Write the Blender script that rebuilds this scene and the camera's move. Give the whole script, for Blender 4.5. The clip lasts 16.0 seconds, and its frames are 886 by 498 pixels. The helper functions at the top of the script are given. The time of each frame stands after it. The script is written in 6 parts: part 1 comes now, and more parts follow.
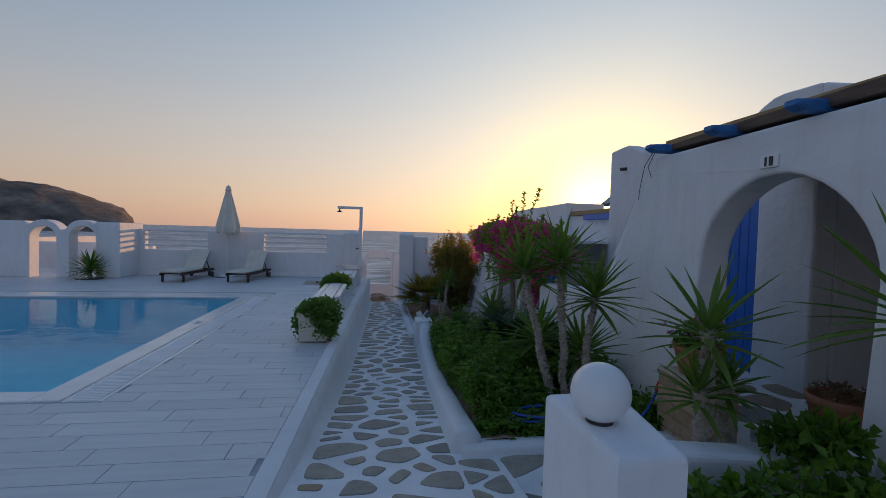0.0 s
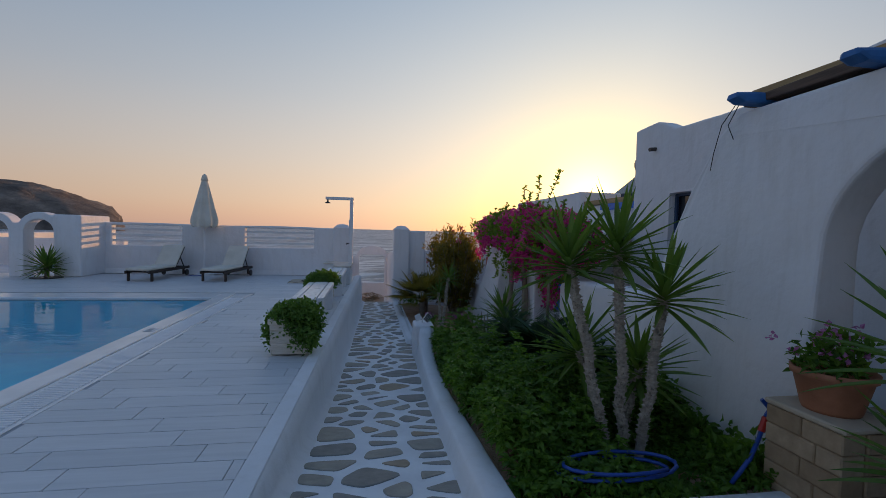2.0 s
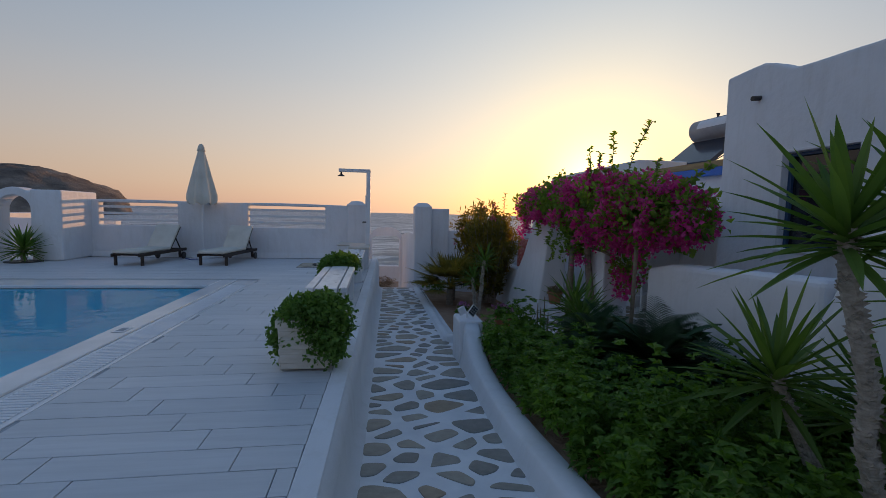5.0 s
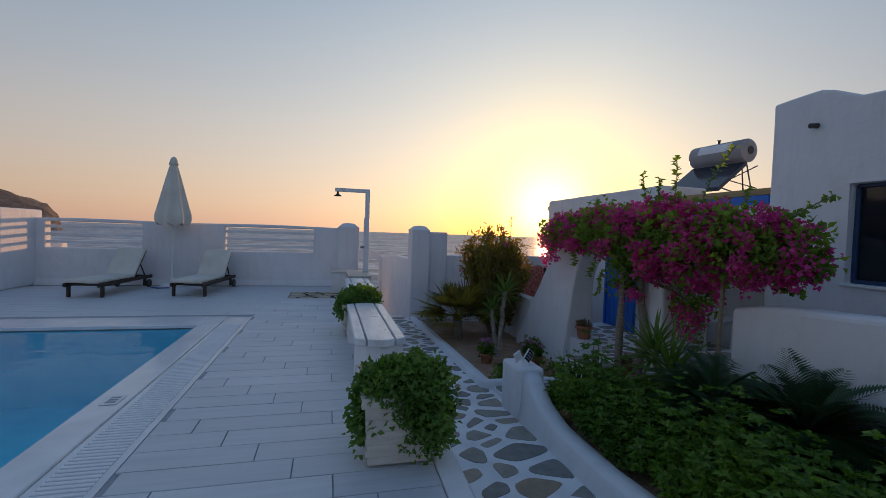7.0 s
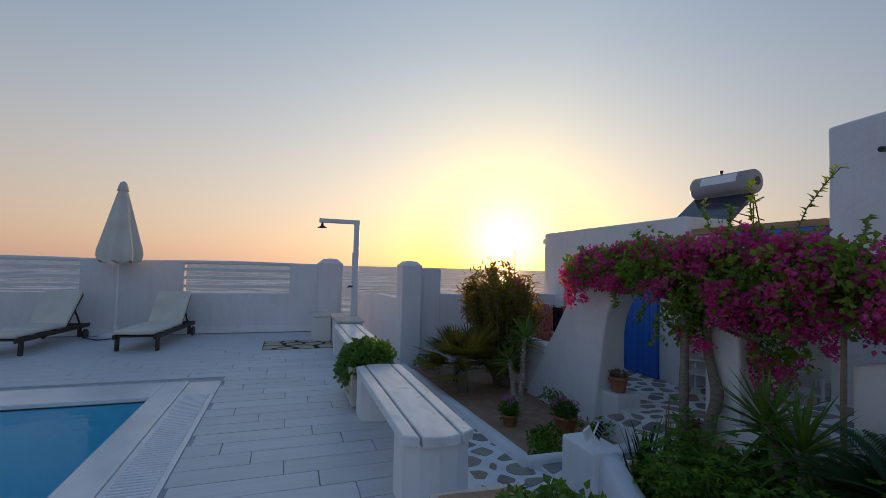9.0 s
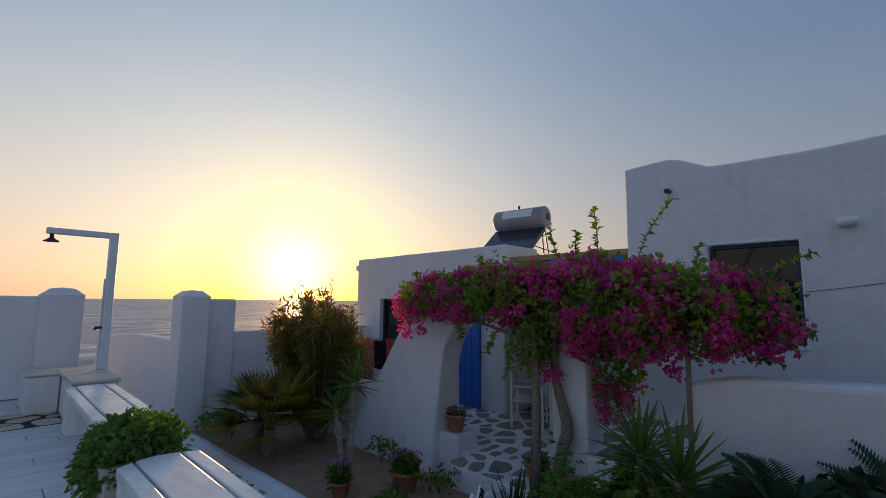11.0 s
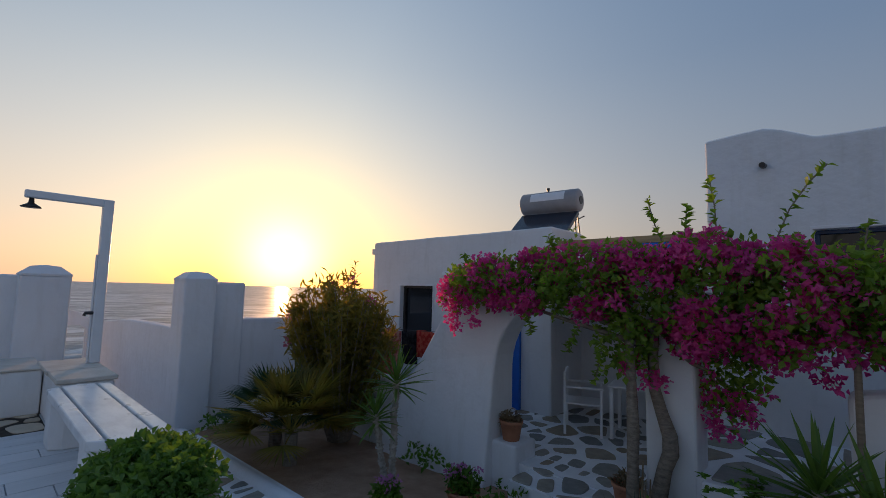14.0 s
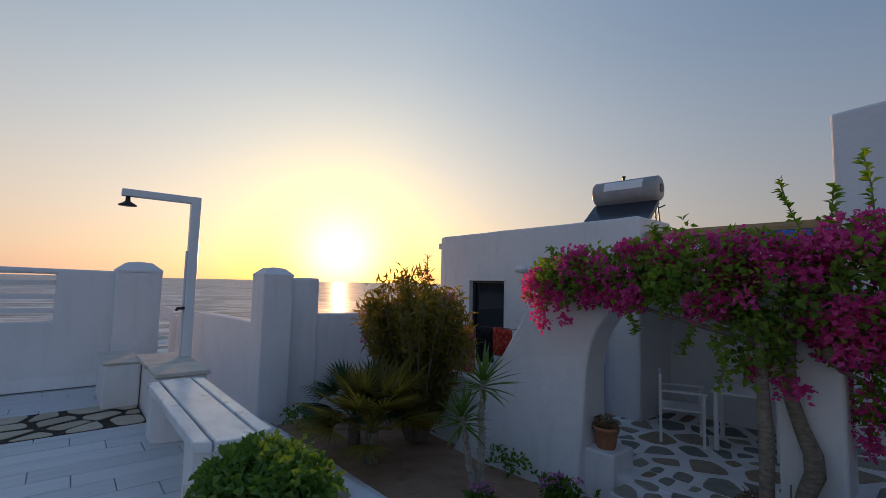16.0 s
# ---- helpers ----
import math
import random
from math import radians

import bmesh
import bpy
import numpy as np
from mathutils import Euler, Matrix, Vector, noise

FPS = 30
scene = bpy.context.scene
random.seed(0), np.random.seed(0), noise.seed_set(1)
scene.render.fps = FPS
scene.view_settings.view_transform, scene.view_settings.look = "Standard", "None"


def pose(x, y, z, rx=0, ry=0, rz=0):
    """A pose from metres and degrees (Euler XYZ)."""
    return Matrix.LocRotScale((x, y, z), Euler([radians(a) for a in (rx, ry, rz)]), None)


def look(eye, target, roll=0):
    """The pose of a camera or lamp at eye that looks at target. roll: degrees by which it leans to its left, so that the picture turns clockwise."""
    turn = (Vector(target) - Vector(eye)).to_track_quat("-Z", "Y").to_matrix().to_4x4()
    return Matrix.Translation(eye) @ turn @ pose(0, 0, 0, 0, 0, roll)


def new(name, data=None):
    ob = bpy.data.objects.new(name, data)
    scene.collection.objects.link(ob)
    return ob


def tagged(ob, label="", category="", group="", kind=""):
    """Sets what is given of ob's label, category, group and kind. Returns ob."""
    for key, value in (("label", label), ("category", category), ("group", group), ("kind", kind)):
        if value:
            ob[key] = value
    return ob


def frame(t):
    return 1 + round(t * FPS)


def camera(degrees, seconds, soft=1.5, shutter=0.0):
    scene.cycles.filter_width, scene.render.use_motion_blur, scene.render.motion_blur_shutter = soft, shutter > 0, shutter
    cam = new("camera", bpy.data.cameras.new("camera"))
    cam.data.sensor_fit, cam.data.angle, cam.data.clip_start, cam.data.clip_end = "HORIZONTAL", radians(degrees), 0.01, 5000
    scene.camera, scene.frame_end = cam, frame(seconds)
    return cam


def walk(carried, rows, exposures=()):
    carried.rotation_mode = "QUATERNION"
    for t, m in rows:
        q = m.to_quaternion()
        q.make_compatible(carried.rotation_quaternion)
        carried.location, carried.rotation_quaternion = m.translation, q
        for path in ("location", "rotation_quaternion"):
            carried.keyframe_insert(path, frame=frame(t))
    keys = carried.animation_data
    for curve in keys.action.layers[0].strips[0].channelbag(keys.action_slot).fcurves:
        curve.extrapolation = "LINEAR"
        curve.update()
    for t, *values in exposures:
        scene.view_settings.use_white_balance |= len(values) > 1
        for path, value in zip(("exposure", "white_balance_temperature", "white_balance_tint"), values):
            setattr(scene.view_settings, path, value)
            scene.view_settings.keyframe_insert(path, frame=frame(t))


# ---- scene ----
cam = camera(89.5, 16.0, soft=0.85)
PATH = [
    (0, (0.003, -0.096, 1.629), (0.295, 1.881, 1.553), 1.6),
    (0.5, (0.03, 0.173, 1.602), (0.332, 2.149, 1.526), 1.5),
    (1, (-0.032, 0.493, 1.573), (0.278, 2.467, 1.499), 1.6),
    (1.5, (0.018, 0.803, 1.534), (0.338, 2.776, 1.456), 1.6),
    (2, (0.027, 1.149, 1.476), (0.349, 3.121, 1.394), 1.5),
    (2.5, (0.099, 1.472, 1.412), (0.421, 3.444, 1.324), 1.6),
    (3, (0.072, 1.687, 1.419), (0.391, 3.658, 1.311), 1.6),
    (3.5, (-0.003, 1.86, 1.429), (0.303, 3.832, 1.296), 1.5),
    (4, (0.031, 2.147, 1.336), (0.319, 4.121, 1.188), 1.5),
    (4.5, (-0.11, 2.446, 1.29), (0.183, 4.419, 1.133), 1.6),
    (4.7, (-0.186, 2.573, 1.294), (0.104, 4.545, 1.133), 1.4),
    (7, (-1.308, 3.796, 1.407), (-0.814, 5.733, 1.338), 1.9),
    (7.5, (-1.491, 4.195, 1.438), (-0.933, 6.115, 1.382), 1.8),
    (8, (-1.673, 4.537, 1.463), (-1.063, 6.442, 1.426), 1.7),
    (8.2, (-1.746, 4.66, 1.467), (-1.127, 6.562, 1.456), 1.7),
    (10.3, (-1.751, 5.964, 1.443), (-0.685, 7.642, 1.662), 0.8),
    (10.5, (-1.702, 6.088, 1.447), (-0.503, 7.673, 1.67), 0.6),
    (11, (-1.699, 6.368, 1.444), (-0.279, 7.757, 1.674), 0.5),
    (11.5, (-1.705, 6.545, 1.411), (-0.204, 7.846, 1.642), 0.9),
    (12, (-1.595, 6.696, 1.407), (-0.057, 7.954, 1.635), 1.3),
    (12.5, (-1.568, 6.895, 1.396), (-0.007, 8.125, 1.615), 1.3),
    (13, (-1.644, 7.206, 1.405), (-0.079, 8.433, 1.619), 1.4),
    (13.5, (-1.575, 7.45, 1.402), (-0.057, 8.737, 1.602), 1.5),
    (14, (-1.563, 7.604, 1.404), (-0.111, 8.967, 1.587), 1.5),
    (14.5, (-1.659, 7.807, 1.393), (-0.252, 9.219, 1.565), 1.6),
    (15, (-1.598, 7.968, 1.406), (-0.203, 9.392, 1.57), 1.5),
    (15.5, (-1.598, 8.033, 1.405), (-0.244, 9.496, 1.562), 1.3),
    (16, (-1.615, 8.067, 1.397), (-0.33, 9.592, 1.552), 1.4),
]
walk(cam, [(t, look(eye, target, roll)) for t, eye, target, roll in PATH], [(0, 0, 6620, 10), (8, 0, 6740, 10), (16, 0, 6800, 10)])

# ---- world, sun ----
SUN_AZ, SUN_EL = radians(27.2), radians(3.0)
SUN_DIR = Vector((math.sin(SUN_AZ) * math.cos(SUN_EL), math.cos(SUN_AZ) * math.cos(SUN_EL), math.sin(SUN_EL)))
world = bpy.data.worlds.new("dusk_sky")
scene.world = world
world.use_nodes = True
wt = world.node_tree
wt.nodes.clear()


def wmath(op, a, b=None):
    n = wt.nodes.new("ShaderNodeMath")
    n.operation = op
    for i, v in enumerate((a, b)):
        if v is None:
            continue
        if isinstance(v, (int, float)):
            n.inputs[i].default_value = v
        else:
            wt.links.new(v, n.inputs[i])
    return n.outputs[0]


def wmix(op, fac, a, b):
    n = wt.nodes.new("ShaderNodeMixRGB")
    n.blend_type = op
    for i, v in enumerate((fac, a, b)):
        if isinstance(v, (int, float)):
            n.inputs[i].default_value = v
        elif isinstance(v, tuple):
            n.inputs[i].default_value = (*v, 1)
        else:
            wt.links.new(v, n.inputs[i])
    return n.outputs[0]


tc = wt.nodes.new("ShaderNodeTexCoord")
sep = wt.nodes.new("ShaderNodeSeparateXYZ")
wt.links.new(tc.outputs["Generated"], sep.inputs[0])
dot = wt.nodes.new("ShaderNodeVectorMath")
dot.operation = "DOT_PRODUCT"
wt.links.new(tc.outputs["Generated"], dot.inputs[0])
dot.inputs[1].default_value = SUN_DIR
near_sun = wmath("MAXIMUM", dot.outputs["Value"], 0.0)
# sky colour by height above the horizon
ramp = wt.nodes.new("ShaderNodeValToRGB")
ramp.color_ramp.interpolation = "B_SPLINE"
stops = [(0.0, (0.60, 0.36, 0.27)), (0.05, (0.66, 0.44, 0.32)), (0.14, (0.60, 0.50, 0.43)), (0.27, (0.44, 0.46, 0.49)), (0.45, (0.26, 0.35, 0.46)), (0.75, (0.14, 0.25, 0.42)), (1.0, (0.11, 0.21, 0.38))]
while len(ramp.color_ramp.elements) < len(stops):
    ramp.color_ramp.elements.new(0.5)
for e, (p, c) in zip(ramp.color_ramp.elements, stops):
    e.position, e.color = p, (*c, 1)
wt.links.new(sep.outputs["Z"], ramp.inputs[0])
# away from the sun the sky is bluer and dimmer
side = wmath("MULTIPLY_ADD", dot.outputs["Value"], 0.5)
side.node.inputs[2].default_value = 0.5
side = wmath("POWER", side, 1.8)
far_col = wmix("MULTIPLY", 1.0, ramp.outputs[0], (0.39, 0.51, 0.71))
base = wmix("MIX", side, far_col, ramp.outputs[0])
back = wmath("MAXIMUM", wmath("MULTIPLY", dot.outputs["Value"], -1.0), 0.0)
base = wmix("ADD", wmath("POWER", back, 0.8), base, (0.065, 0.067, 0.08))
east = wmath("MINIMUM", wmath("MAXIMUM", wmath("SUBTRACT", sep.outputs["X"], 0.52), 0.0), 0.6)
base = wmix("MULTIPLY", east, base, (0.10, 0.25, 0.50))
nish = wt.nodes.new("ShaderNodeTexSky")
nish.sky_type, nish.sun_disc = "NISHITA", False
nish.sun_elevation, nish.sun_rotation = SUN_EL, SUN_AZ
base = wmix("ADD", 0.03, base, nish.outputs[0])
g0 = wmix("ADD", wmath("POWER", near_sun, 4.0), base, (0.165, 0.16, 0.155))
g1 = wmix("ADD", wmath("POWER", near_sun, 14.0), g0, (0.18, 0.155, 0.07))
low_z = wmath("POWER", wmath("SUBTRACT", 1.0, wmath("MAXIMUM", sep.outputs["Z"], 0.0)), 16.0)
g1 = wmix("MULTIPLY", wmath("MULTIPLY", wmath("POWER", near_sun, 26.0), low_z), g1, (1.0, 0.86, 0.40))
g1 = wmix("MULTIPLY", wmath("POWER", near_sun, 60.0), g1, (1.0, 0.96, 0.76))
g2 = wmix("ADD", wmath("POWER", near_sun, 60.0), g1, (0.32, 0.22, 0.02))
g3 = wmix("ADD", wmath("POWER", near_sun, 300.0), g2, (1.9, 1.6, 0.80))
bg = wt.nodes.new("ShaderNodeBackground")
bg.inputs["Strength"].default_value = 1.0
wt.links.new(g3, bg.inputs[0])
wo = wt.nodes.new("ShaderNodeOutputWorld")
wt.links.new(bg.outputs[0], wo.inputs[0])

sun = new("sun", bpy.data.lights.new("sun", "SUN"))
sun.data.energy, sun.data.angle, sun.data.color = 2.6, radians(0.6), (1.0, 0.52, 0.24)
sun.matrix_world = look((0, 0, 0), -SUN_DIR)


# ---- materials ----
class Mat:
    """A node material under construction: noise, mixing and bump in metres of object or world space."""

    def __init__(self, name, rough=0.7, metal=0.0, spec=0.5):
        self.m = bpy.data.materials.new(name)
        self.m.use_nodes = True
        self.t = self.m.node_tree
        self.p = self.t.nodes["Principled BSDF"]
        self.p.inputs["Roughness"].default_value = rough
        self.p.inputs["Metallic"].default_value = metal
        self.p.inputs["Specular IOR Level"].default_value = spec
        g = self.t.nodes.new("ShaderNodeNewGeometry")
        self.pos, self.island = g.outputs["Position"], g.outputs["Random Per Island"]

    def node(self, kind):
        return self.t.nodes.new(kind)

    def link(self, a, b):
        self.t.links.new(a, b)

    def noise(self, scale, detail=4.0, rough=0.55, stretch=None):
        n = self.node("ShaderNodeTexNoise")
        n.inputs["Scale"].default_value, n.inputs["Detail"].default_value, n.inputs["Roughness"].default_value = scale, detail, rough
        v = self.pos
        if stretch:
            s = self.node("ShaderNodeVectorMath")
            s.operation = "MULTIPLY"
            s.inputs[1].default_value = stretch
            self.link(v, s.inputs[0])
            v = s.outputs[0]
        self.link(v, n.inputs["Vector"])
        return n.outputs[0]

    def ramp(self, fac, stops):
        r = self.node("ShaderNodeValToRGB")
        while len(r.color_ramp.elements) < len(stops):
            r.color_ramp.elements.new(0.5)
        for e, (p, c) in zip(r.color_ramp.elements, stops):
            e.position, e.color = p, (*c, 1)
        self.link(fac, r.inputs[0])
        return r.outputs[0]

    def mix(self, fac, a, b, op="MIX"):
        n = self.node("ShaderNodeMixRGB")
        n.blend_type = op
        for i, v in enumerate((fac, a, b)):
            if isinstance(v, (int, float)):
                n.inputs[i].default_value = v
            elif isinstance(v, tuple):
                n.inputs[i].default_value = (*v, 1)
            else:
                self.link(v, n.inputs[i])
        return n.outputs[0]

    def color(self, c):
        if isinstance(c, tuple):
            self.p.inputs["Base Color"].default_value = (*c, 1)
        else:
            self.link(c, self.p.inputs["Base Color"])
        return self

    def rough(self, fac, lo, hi):
        n = self.node("ShaderNodeMapRange")
        n.inputs["To Min"].default_value, n.inputs["To Max"].default_value = lo, hi
        self.link(fac, n.inputs[0])
        self.link(n.outputs[0], self.p.inputs["Roughness"])
        return self

    def bump(self, height, strength, dist):
        prev = self.p.inputs["Normal"].links[0].from_socket if self.p.inputs["Normal"].links else None
        b = self.node("ShaderNodeBump")
        b.inputs["Strength"].default_value, b.inputs["Distance"].default_value = strength, dist
        self.link(height, b.inputs["Height"])
        if prev:
            self.link(prev, b.inputs["Normal"])
        self.link(b.outputs[0], self.p.inputs["Normal"])
        return self

    def random(self):
        return self.node("ShaderNodeObjectInfo").outputs["Random"]


def plaster(name, base=(0.80, 0.80, 0.81), coarse=0.5):
    m = Mat(name, 0.85, spec=0.25)
    stain = m.ramp(m.noise(0.9, 6), [(0.3, tuple(c * 0.90 for c in base)), (0.7, base)])
    streak = m.ramp(m.noise(2.2, 5, 0.65, (3, 3, 0.5)), [(0.25, (0.86, 0.85, 0.82)), (0.5, (1, 1, 1))])
    m.color(m.mix(0.6, stain, streak, "MULTIPLY"))
    m.bump(m.noise(2.6, 3), coarse, 0.05)
    m.bump(m.noise(9.0, 3, 0.55), coarse * 0.8, 0.016)
    m.bump(m.noise(30.0, 4, 0.6), 0.38, 0.008)
    return m.m


M_WALL = plaster("white_lime_plaster", coarse=0.58)
M_SMOOTH = plaster("white_painted_concrete", (0.80, 0.80, 0.80), 0.2)

m = Mat("white_mortar", 0.8, spec=0.3)
m.color(m.ramp(m.noise(3.0, 6), [(0.3, (0.70, 0.70, 0.71)), (0.65, (0.84, 0.84, 0.84))]))
m.bump(m.noise(22, 4), 0.4, 0.01)
M_MORTAR = m.m

m = Mat("grey_slate_stone", 0.6)
tone = m.ramp(m.random(), [(0.0, (0.19, 0.195, 0.19)), (0.45, (0.27, 0.265, 0.24)), (0.8, (0.34, 0.315, 0.265)), (1.0, (0.30, 0.22, 0.14))])
m.color(m.mix(0.55, tone, m.ramp(m.noise(9, 7, 0.65), [(0.25, (0.45, 0.43, 0.40)), (0.7, (1.3, 1.25, 1.15))]), "MULTIPLY"))
m.bump(m.noise(14, 6), 0.5, 0.01)
M_STONE = m.m

m = Mat("grey_white_deck_tile", 0.42)
tone = m.ramp(m.random(), [(0.0, (0.60, 0.61, 0.62)), (1.0, (0.71, 0.71, 0.715))])
m.color(m.mix(0.7, tone, m.ramp(m.noise(3.0, 7, 0.6, (0.5, 6, 1)), [(0.3, (0.85, 0.85, 0.85)), (0.7, (1.05, 1.05, 1.05))]), "MULTIPLY"))
m.rough(m.noise(1.5, 5), 0.32, 0.6)
m.bump(m.noise(30, 4, 0.6, (0.3, 3, 1)), 0.15, 0.004)
M_TILE = m.m

m = Mat("grey_joint_grout", 0.9)
m.color(m.ramp(m.noise(6, 4), [(0.3, (0.31, 0.32, 0.34)), (0.7, (0.44, 0.45, 0.47))]))
M_GROUT = m.m

m = Mat("polished_white_coping", 0.22)
m.color(m.ramp(m.noise(2.5, 6), [(0.3, (0.66, 0.67, 0.68)), (0.7, (0.80, 0.80, 0.81))]))
m.bump(m.noise(9, 4), 0.15, 0.006)
M_COPING = m.m

m = Mat("white_marble_slab", 0.25)
m.color(m.ramp(m.noise(4.0, 8, 0.65, (2.0, 0.7, 1)), [(0.3, (0.60, 0.60, 0.61)), (0.55, (0.82, 0.82, 0.82))]))
m.rough(m.noise(6, 6), 0.18, 0.45)
M_MARBLE = m.m

m = Mat("blue_pool_mosaic", 0.3)
m.color(m.ramp(m.noise(3.0, 4), [(0.3, (0.08, 0.64, 0.80)), (0.7, (0.14, 0.76, 0.86))]))
M_POOL = m.m

m = Mat("pool_water")
mt = m.t
tr, gl, fr, mx = m.node("ShaderNodeBsdfTransparent"), m.node("ShaderNodeBsdfGlossy"), m.node("ShaderNodeFresnel"), m.node("ShaderNodeMixShader")
tr.inputs[0].default_value = (0.72, 0.95, 0.98, 1)
gl.inputs["Roughness"].default_value = 0.03
fr.inputs[0].default_value = 1.11
bp = m.node("ShaderNodeBump")
bp.inputs["Strength"].default_value, bp.inputs["Distance"].default_value = 0.22, 0.03
m.link(m.noise(2.6, 3, 0.5, (0.7, 1.6, 1)), bp.inputs["Height"])
m.link(bp.outputs[0], gl.inputs["Normal"]), m.link(bp.outputs[0], fr.inputs["Normal"])
m.link(fr.outputs[0], mx.inputs[0]), m.link(tr.outputs[0], mx.inputs[1]), m.link(gl.outputs[0], mx.inputs[2])
m.link(mx.outputs[0], mt.nodes["Material Output"].inputs[0])
M_WATER = m.m

m = Mat("sea_painted_glints", 0.75, spec=0.02)
# pale sky glints and dark wave troughs are painted into the base colour
swell = m.noise(0.045, 4, 0.6, (0.45, 1, 1))
chop = m.noise(0.30, 5, 0.75, (0.35, 1, 1))
m.color(m.mix(0.32, m.ramp(chop, [(0.43, (0.05, 0.065, 0.085)), (0.50, (0.36, 0.38, 0.40)), (0.57, (0.80, 0.80, 0.79))]), m.ramp(swell, [(0.38, (0.16, 0.18, 0.21)), (0.62, (0.62, 0.62, 0.63))])))
m.bump(chop, 0.6, 0.6)
gl, mx = m.node("ShaderNodeBsdfGlossy"), m.node("ShaderNodeMixShader")
gl.inputs["Roughness"].default_value, mx.inputs[0].default_value = 0.38, 0.24
m.link(m.p.inputs["Normal"].links[0].from_socket, gl.inputs["Normal"])
m.link(m.p.outputs[0], mx.inputs[1]), m.link(gl.outputs[0], mx.inputs[2])
m.link(mx.outputs[0], m.t.nodes["Material Output"].inputs[0])
M_SEA = m.m

m = Mat("brown_garden_soil", 0.95, spec=0.1)
m.color(m.ramp(m.noise(4.0, 8, 0.65), [(0.25, (0.32, 0.19, 0.12)), (0.75, (0.52, 0.35, 0.24))]))
m.bump(m.noise(16, 6, 0.7), 0.9, 0.03)
M_SOIL = m.m

m = Mat("dry_rocky_headland", 0.95, spec=0.1)
m.color(m.ramp(m.noise(0.05, 9, 0.68), [(0.34, (0.12, 0.10, 0.09)), (0.52, (0.26, 0.215, 0.18)), (0.68, (0.42, 0.35, 0.29))]))
m.bump(m.noise(0.11, 8, 0.7), 1.0, 6.0)
M_HILL = m.m


def paint(name, c, rough=0.45, wear=0.85):
    m = Mat(name, rough)
    m.color(m.ramp(m.noise(5, 6), [(0.3, tuple(x * wear for x in c)), (0.65, c)]))
    m.bump(m.noise(30, 3, 0.6, (1, 1, 0.15)), 0.2, 0.004)
    return m.m


M_BLUE = paint("cobalt_blue_paint", (0.015, 0.155, 0.60))
M_BLUEGREY = paint("weathered_blue_beam_paint", (0.03, 0.16, 0.42), 0.6, 0.6)
M_WHITE = paint("white_gloss_paint", (0.78, 0.78, 0.79), 0.35, 0.93)
M_DARKFRAME = paint("dark_blue_window_paint", (0.02, 0.06, 0.14), 0.4)
M_BLACKMET = paint("dark_bronze_metal", (0.035, 0.03, 0.028), 0.4)
M_CABLE = paint("black_cable_rubber", (0.02, 0.02, 0.02), 0.6)
M_HOSE = paint("blue_hose_plastic", (0.02, 0.08, 0.38), 0.35)
M_RED = paint("red_tap_plastic", (0.5, 0.03, 0.02), 0.4)
M_SIGNINK = paint("black_sign_bars", (0.02, 0.02, 0.02), 0.5)
M_TANK = paint("galvanised_tank_metal", (0.30, 0.30, 0.31), 0.42)
M_PANEL = paint("dark_collector_glass", (0.03, 0.04, 0.06), 0.12)
M_SOLAR = paint("black_solar_cells", (0.02, 0.025, 0.04), 0.15)


def wood(name, lo, hi, rough=0.6):
    m = Mat(name, rough)
    m.color(m.ramp(m.noise(5, 6, 0.65, (6, 0.6, 6)), [(0.3, lo), (0.7, hi)]))
    m.bump(m.noise(14, 5, 0.6, (5, 0.5, 5)), 0.4, 0.006)
    return m.m


M_DARKWOOD = wood("dark_stained_teak", (0.02, 0.012, 0.008), (0.06, 0.035, 0.022))
M_BEAM = wood("brown_roof_timber", (0.05, 0.03, 0.02), (0.14, 0.085, 0.055))
M_REED = wood("dry_reed_matting", (0.30, 0.20, 0.09), (0.48, 0.34, 0.17), 0.85)
M_POLE = wood("grey_bamboo_stake", (0.16, 0.12, 0.08), (0.30, 0.23, 0.16))

m = Mat("cream_canvas", 0.9, spec=0.15)
m.color(m.ramp(m.noise(3, 5), [(0.3, (0.62, 0.58, 0.49)), (0.7, (0.74, 0.70, 0.61))]))
m.bump(m.noise(60, 3), 0.25, 0.004)
M_CANVAS = m.m

m = Mat("terracotta_clay", 0.75)
m.color(m.ramp(m.noise(7, 6, 0.6), [(0.3, (0.33, 0.13, 0.065)), (0.7, (0.46, 0.20, 0.11))]))
m.bump(m.noise(35, 4), 0.3, 0.005)
M_CLAY = m.m

m = Mat("dark_earth_joint", 0.95, spec=0.1)
m.color(m.ramp(m.noise(9, 4), [(0.3, (0.035, 0.03, 0.026)), (0.7, (0.09, 0.075, 0.06))]))
M_JOINT = m.m

m = Mat("tan_sandstone_block", 0.85)
tone = m.ramp(m.random(), [(0.0, (0.36, 0.25, 0.15)), (1.0, (0.50, 0.37, 0.24))])
m.color(m.mix(0.6, tone, m.ramp(m.noise(12, 6), [(0.3, (0.65, 0.62, 0.58)), (0.7, (1.1, 1.1, 1.1))]), "MULTIPLY"))
m.bump(m.noise(20, 5), 0.6, 0.012)
M_TAN = m.m

m = Mat("beige_paving_stone", 0.7)
tone = m.ramp(m.random(), [(0.0, (0.42, 0.33, 0.23)), (1.0, (0.60, 0.50, 0.37))])
m.color(m.mix(0.5, tone, m.ramp(m.noise(8, 6), [(0.3, (0.7, 0.7, 0.7)), (0.7, (1.1, 1.1, 1.1))]), "MULTIPLY"))
m.bump(m.noise(16, 5), 0.4, 0.008)
M_BEIGE = m.m

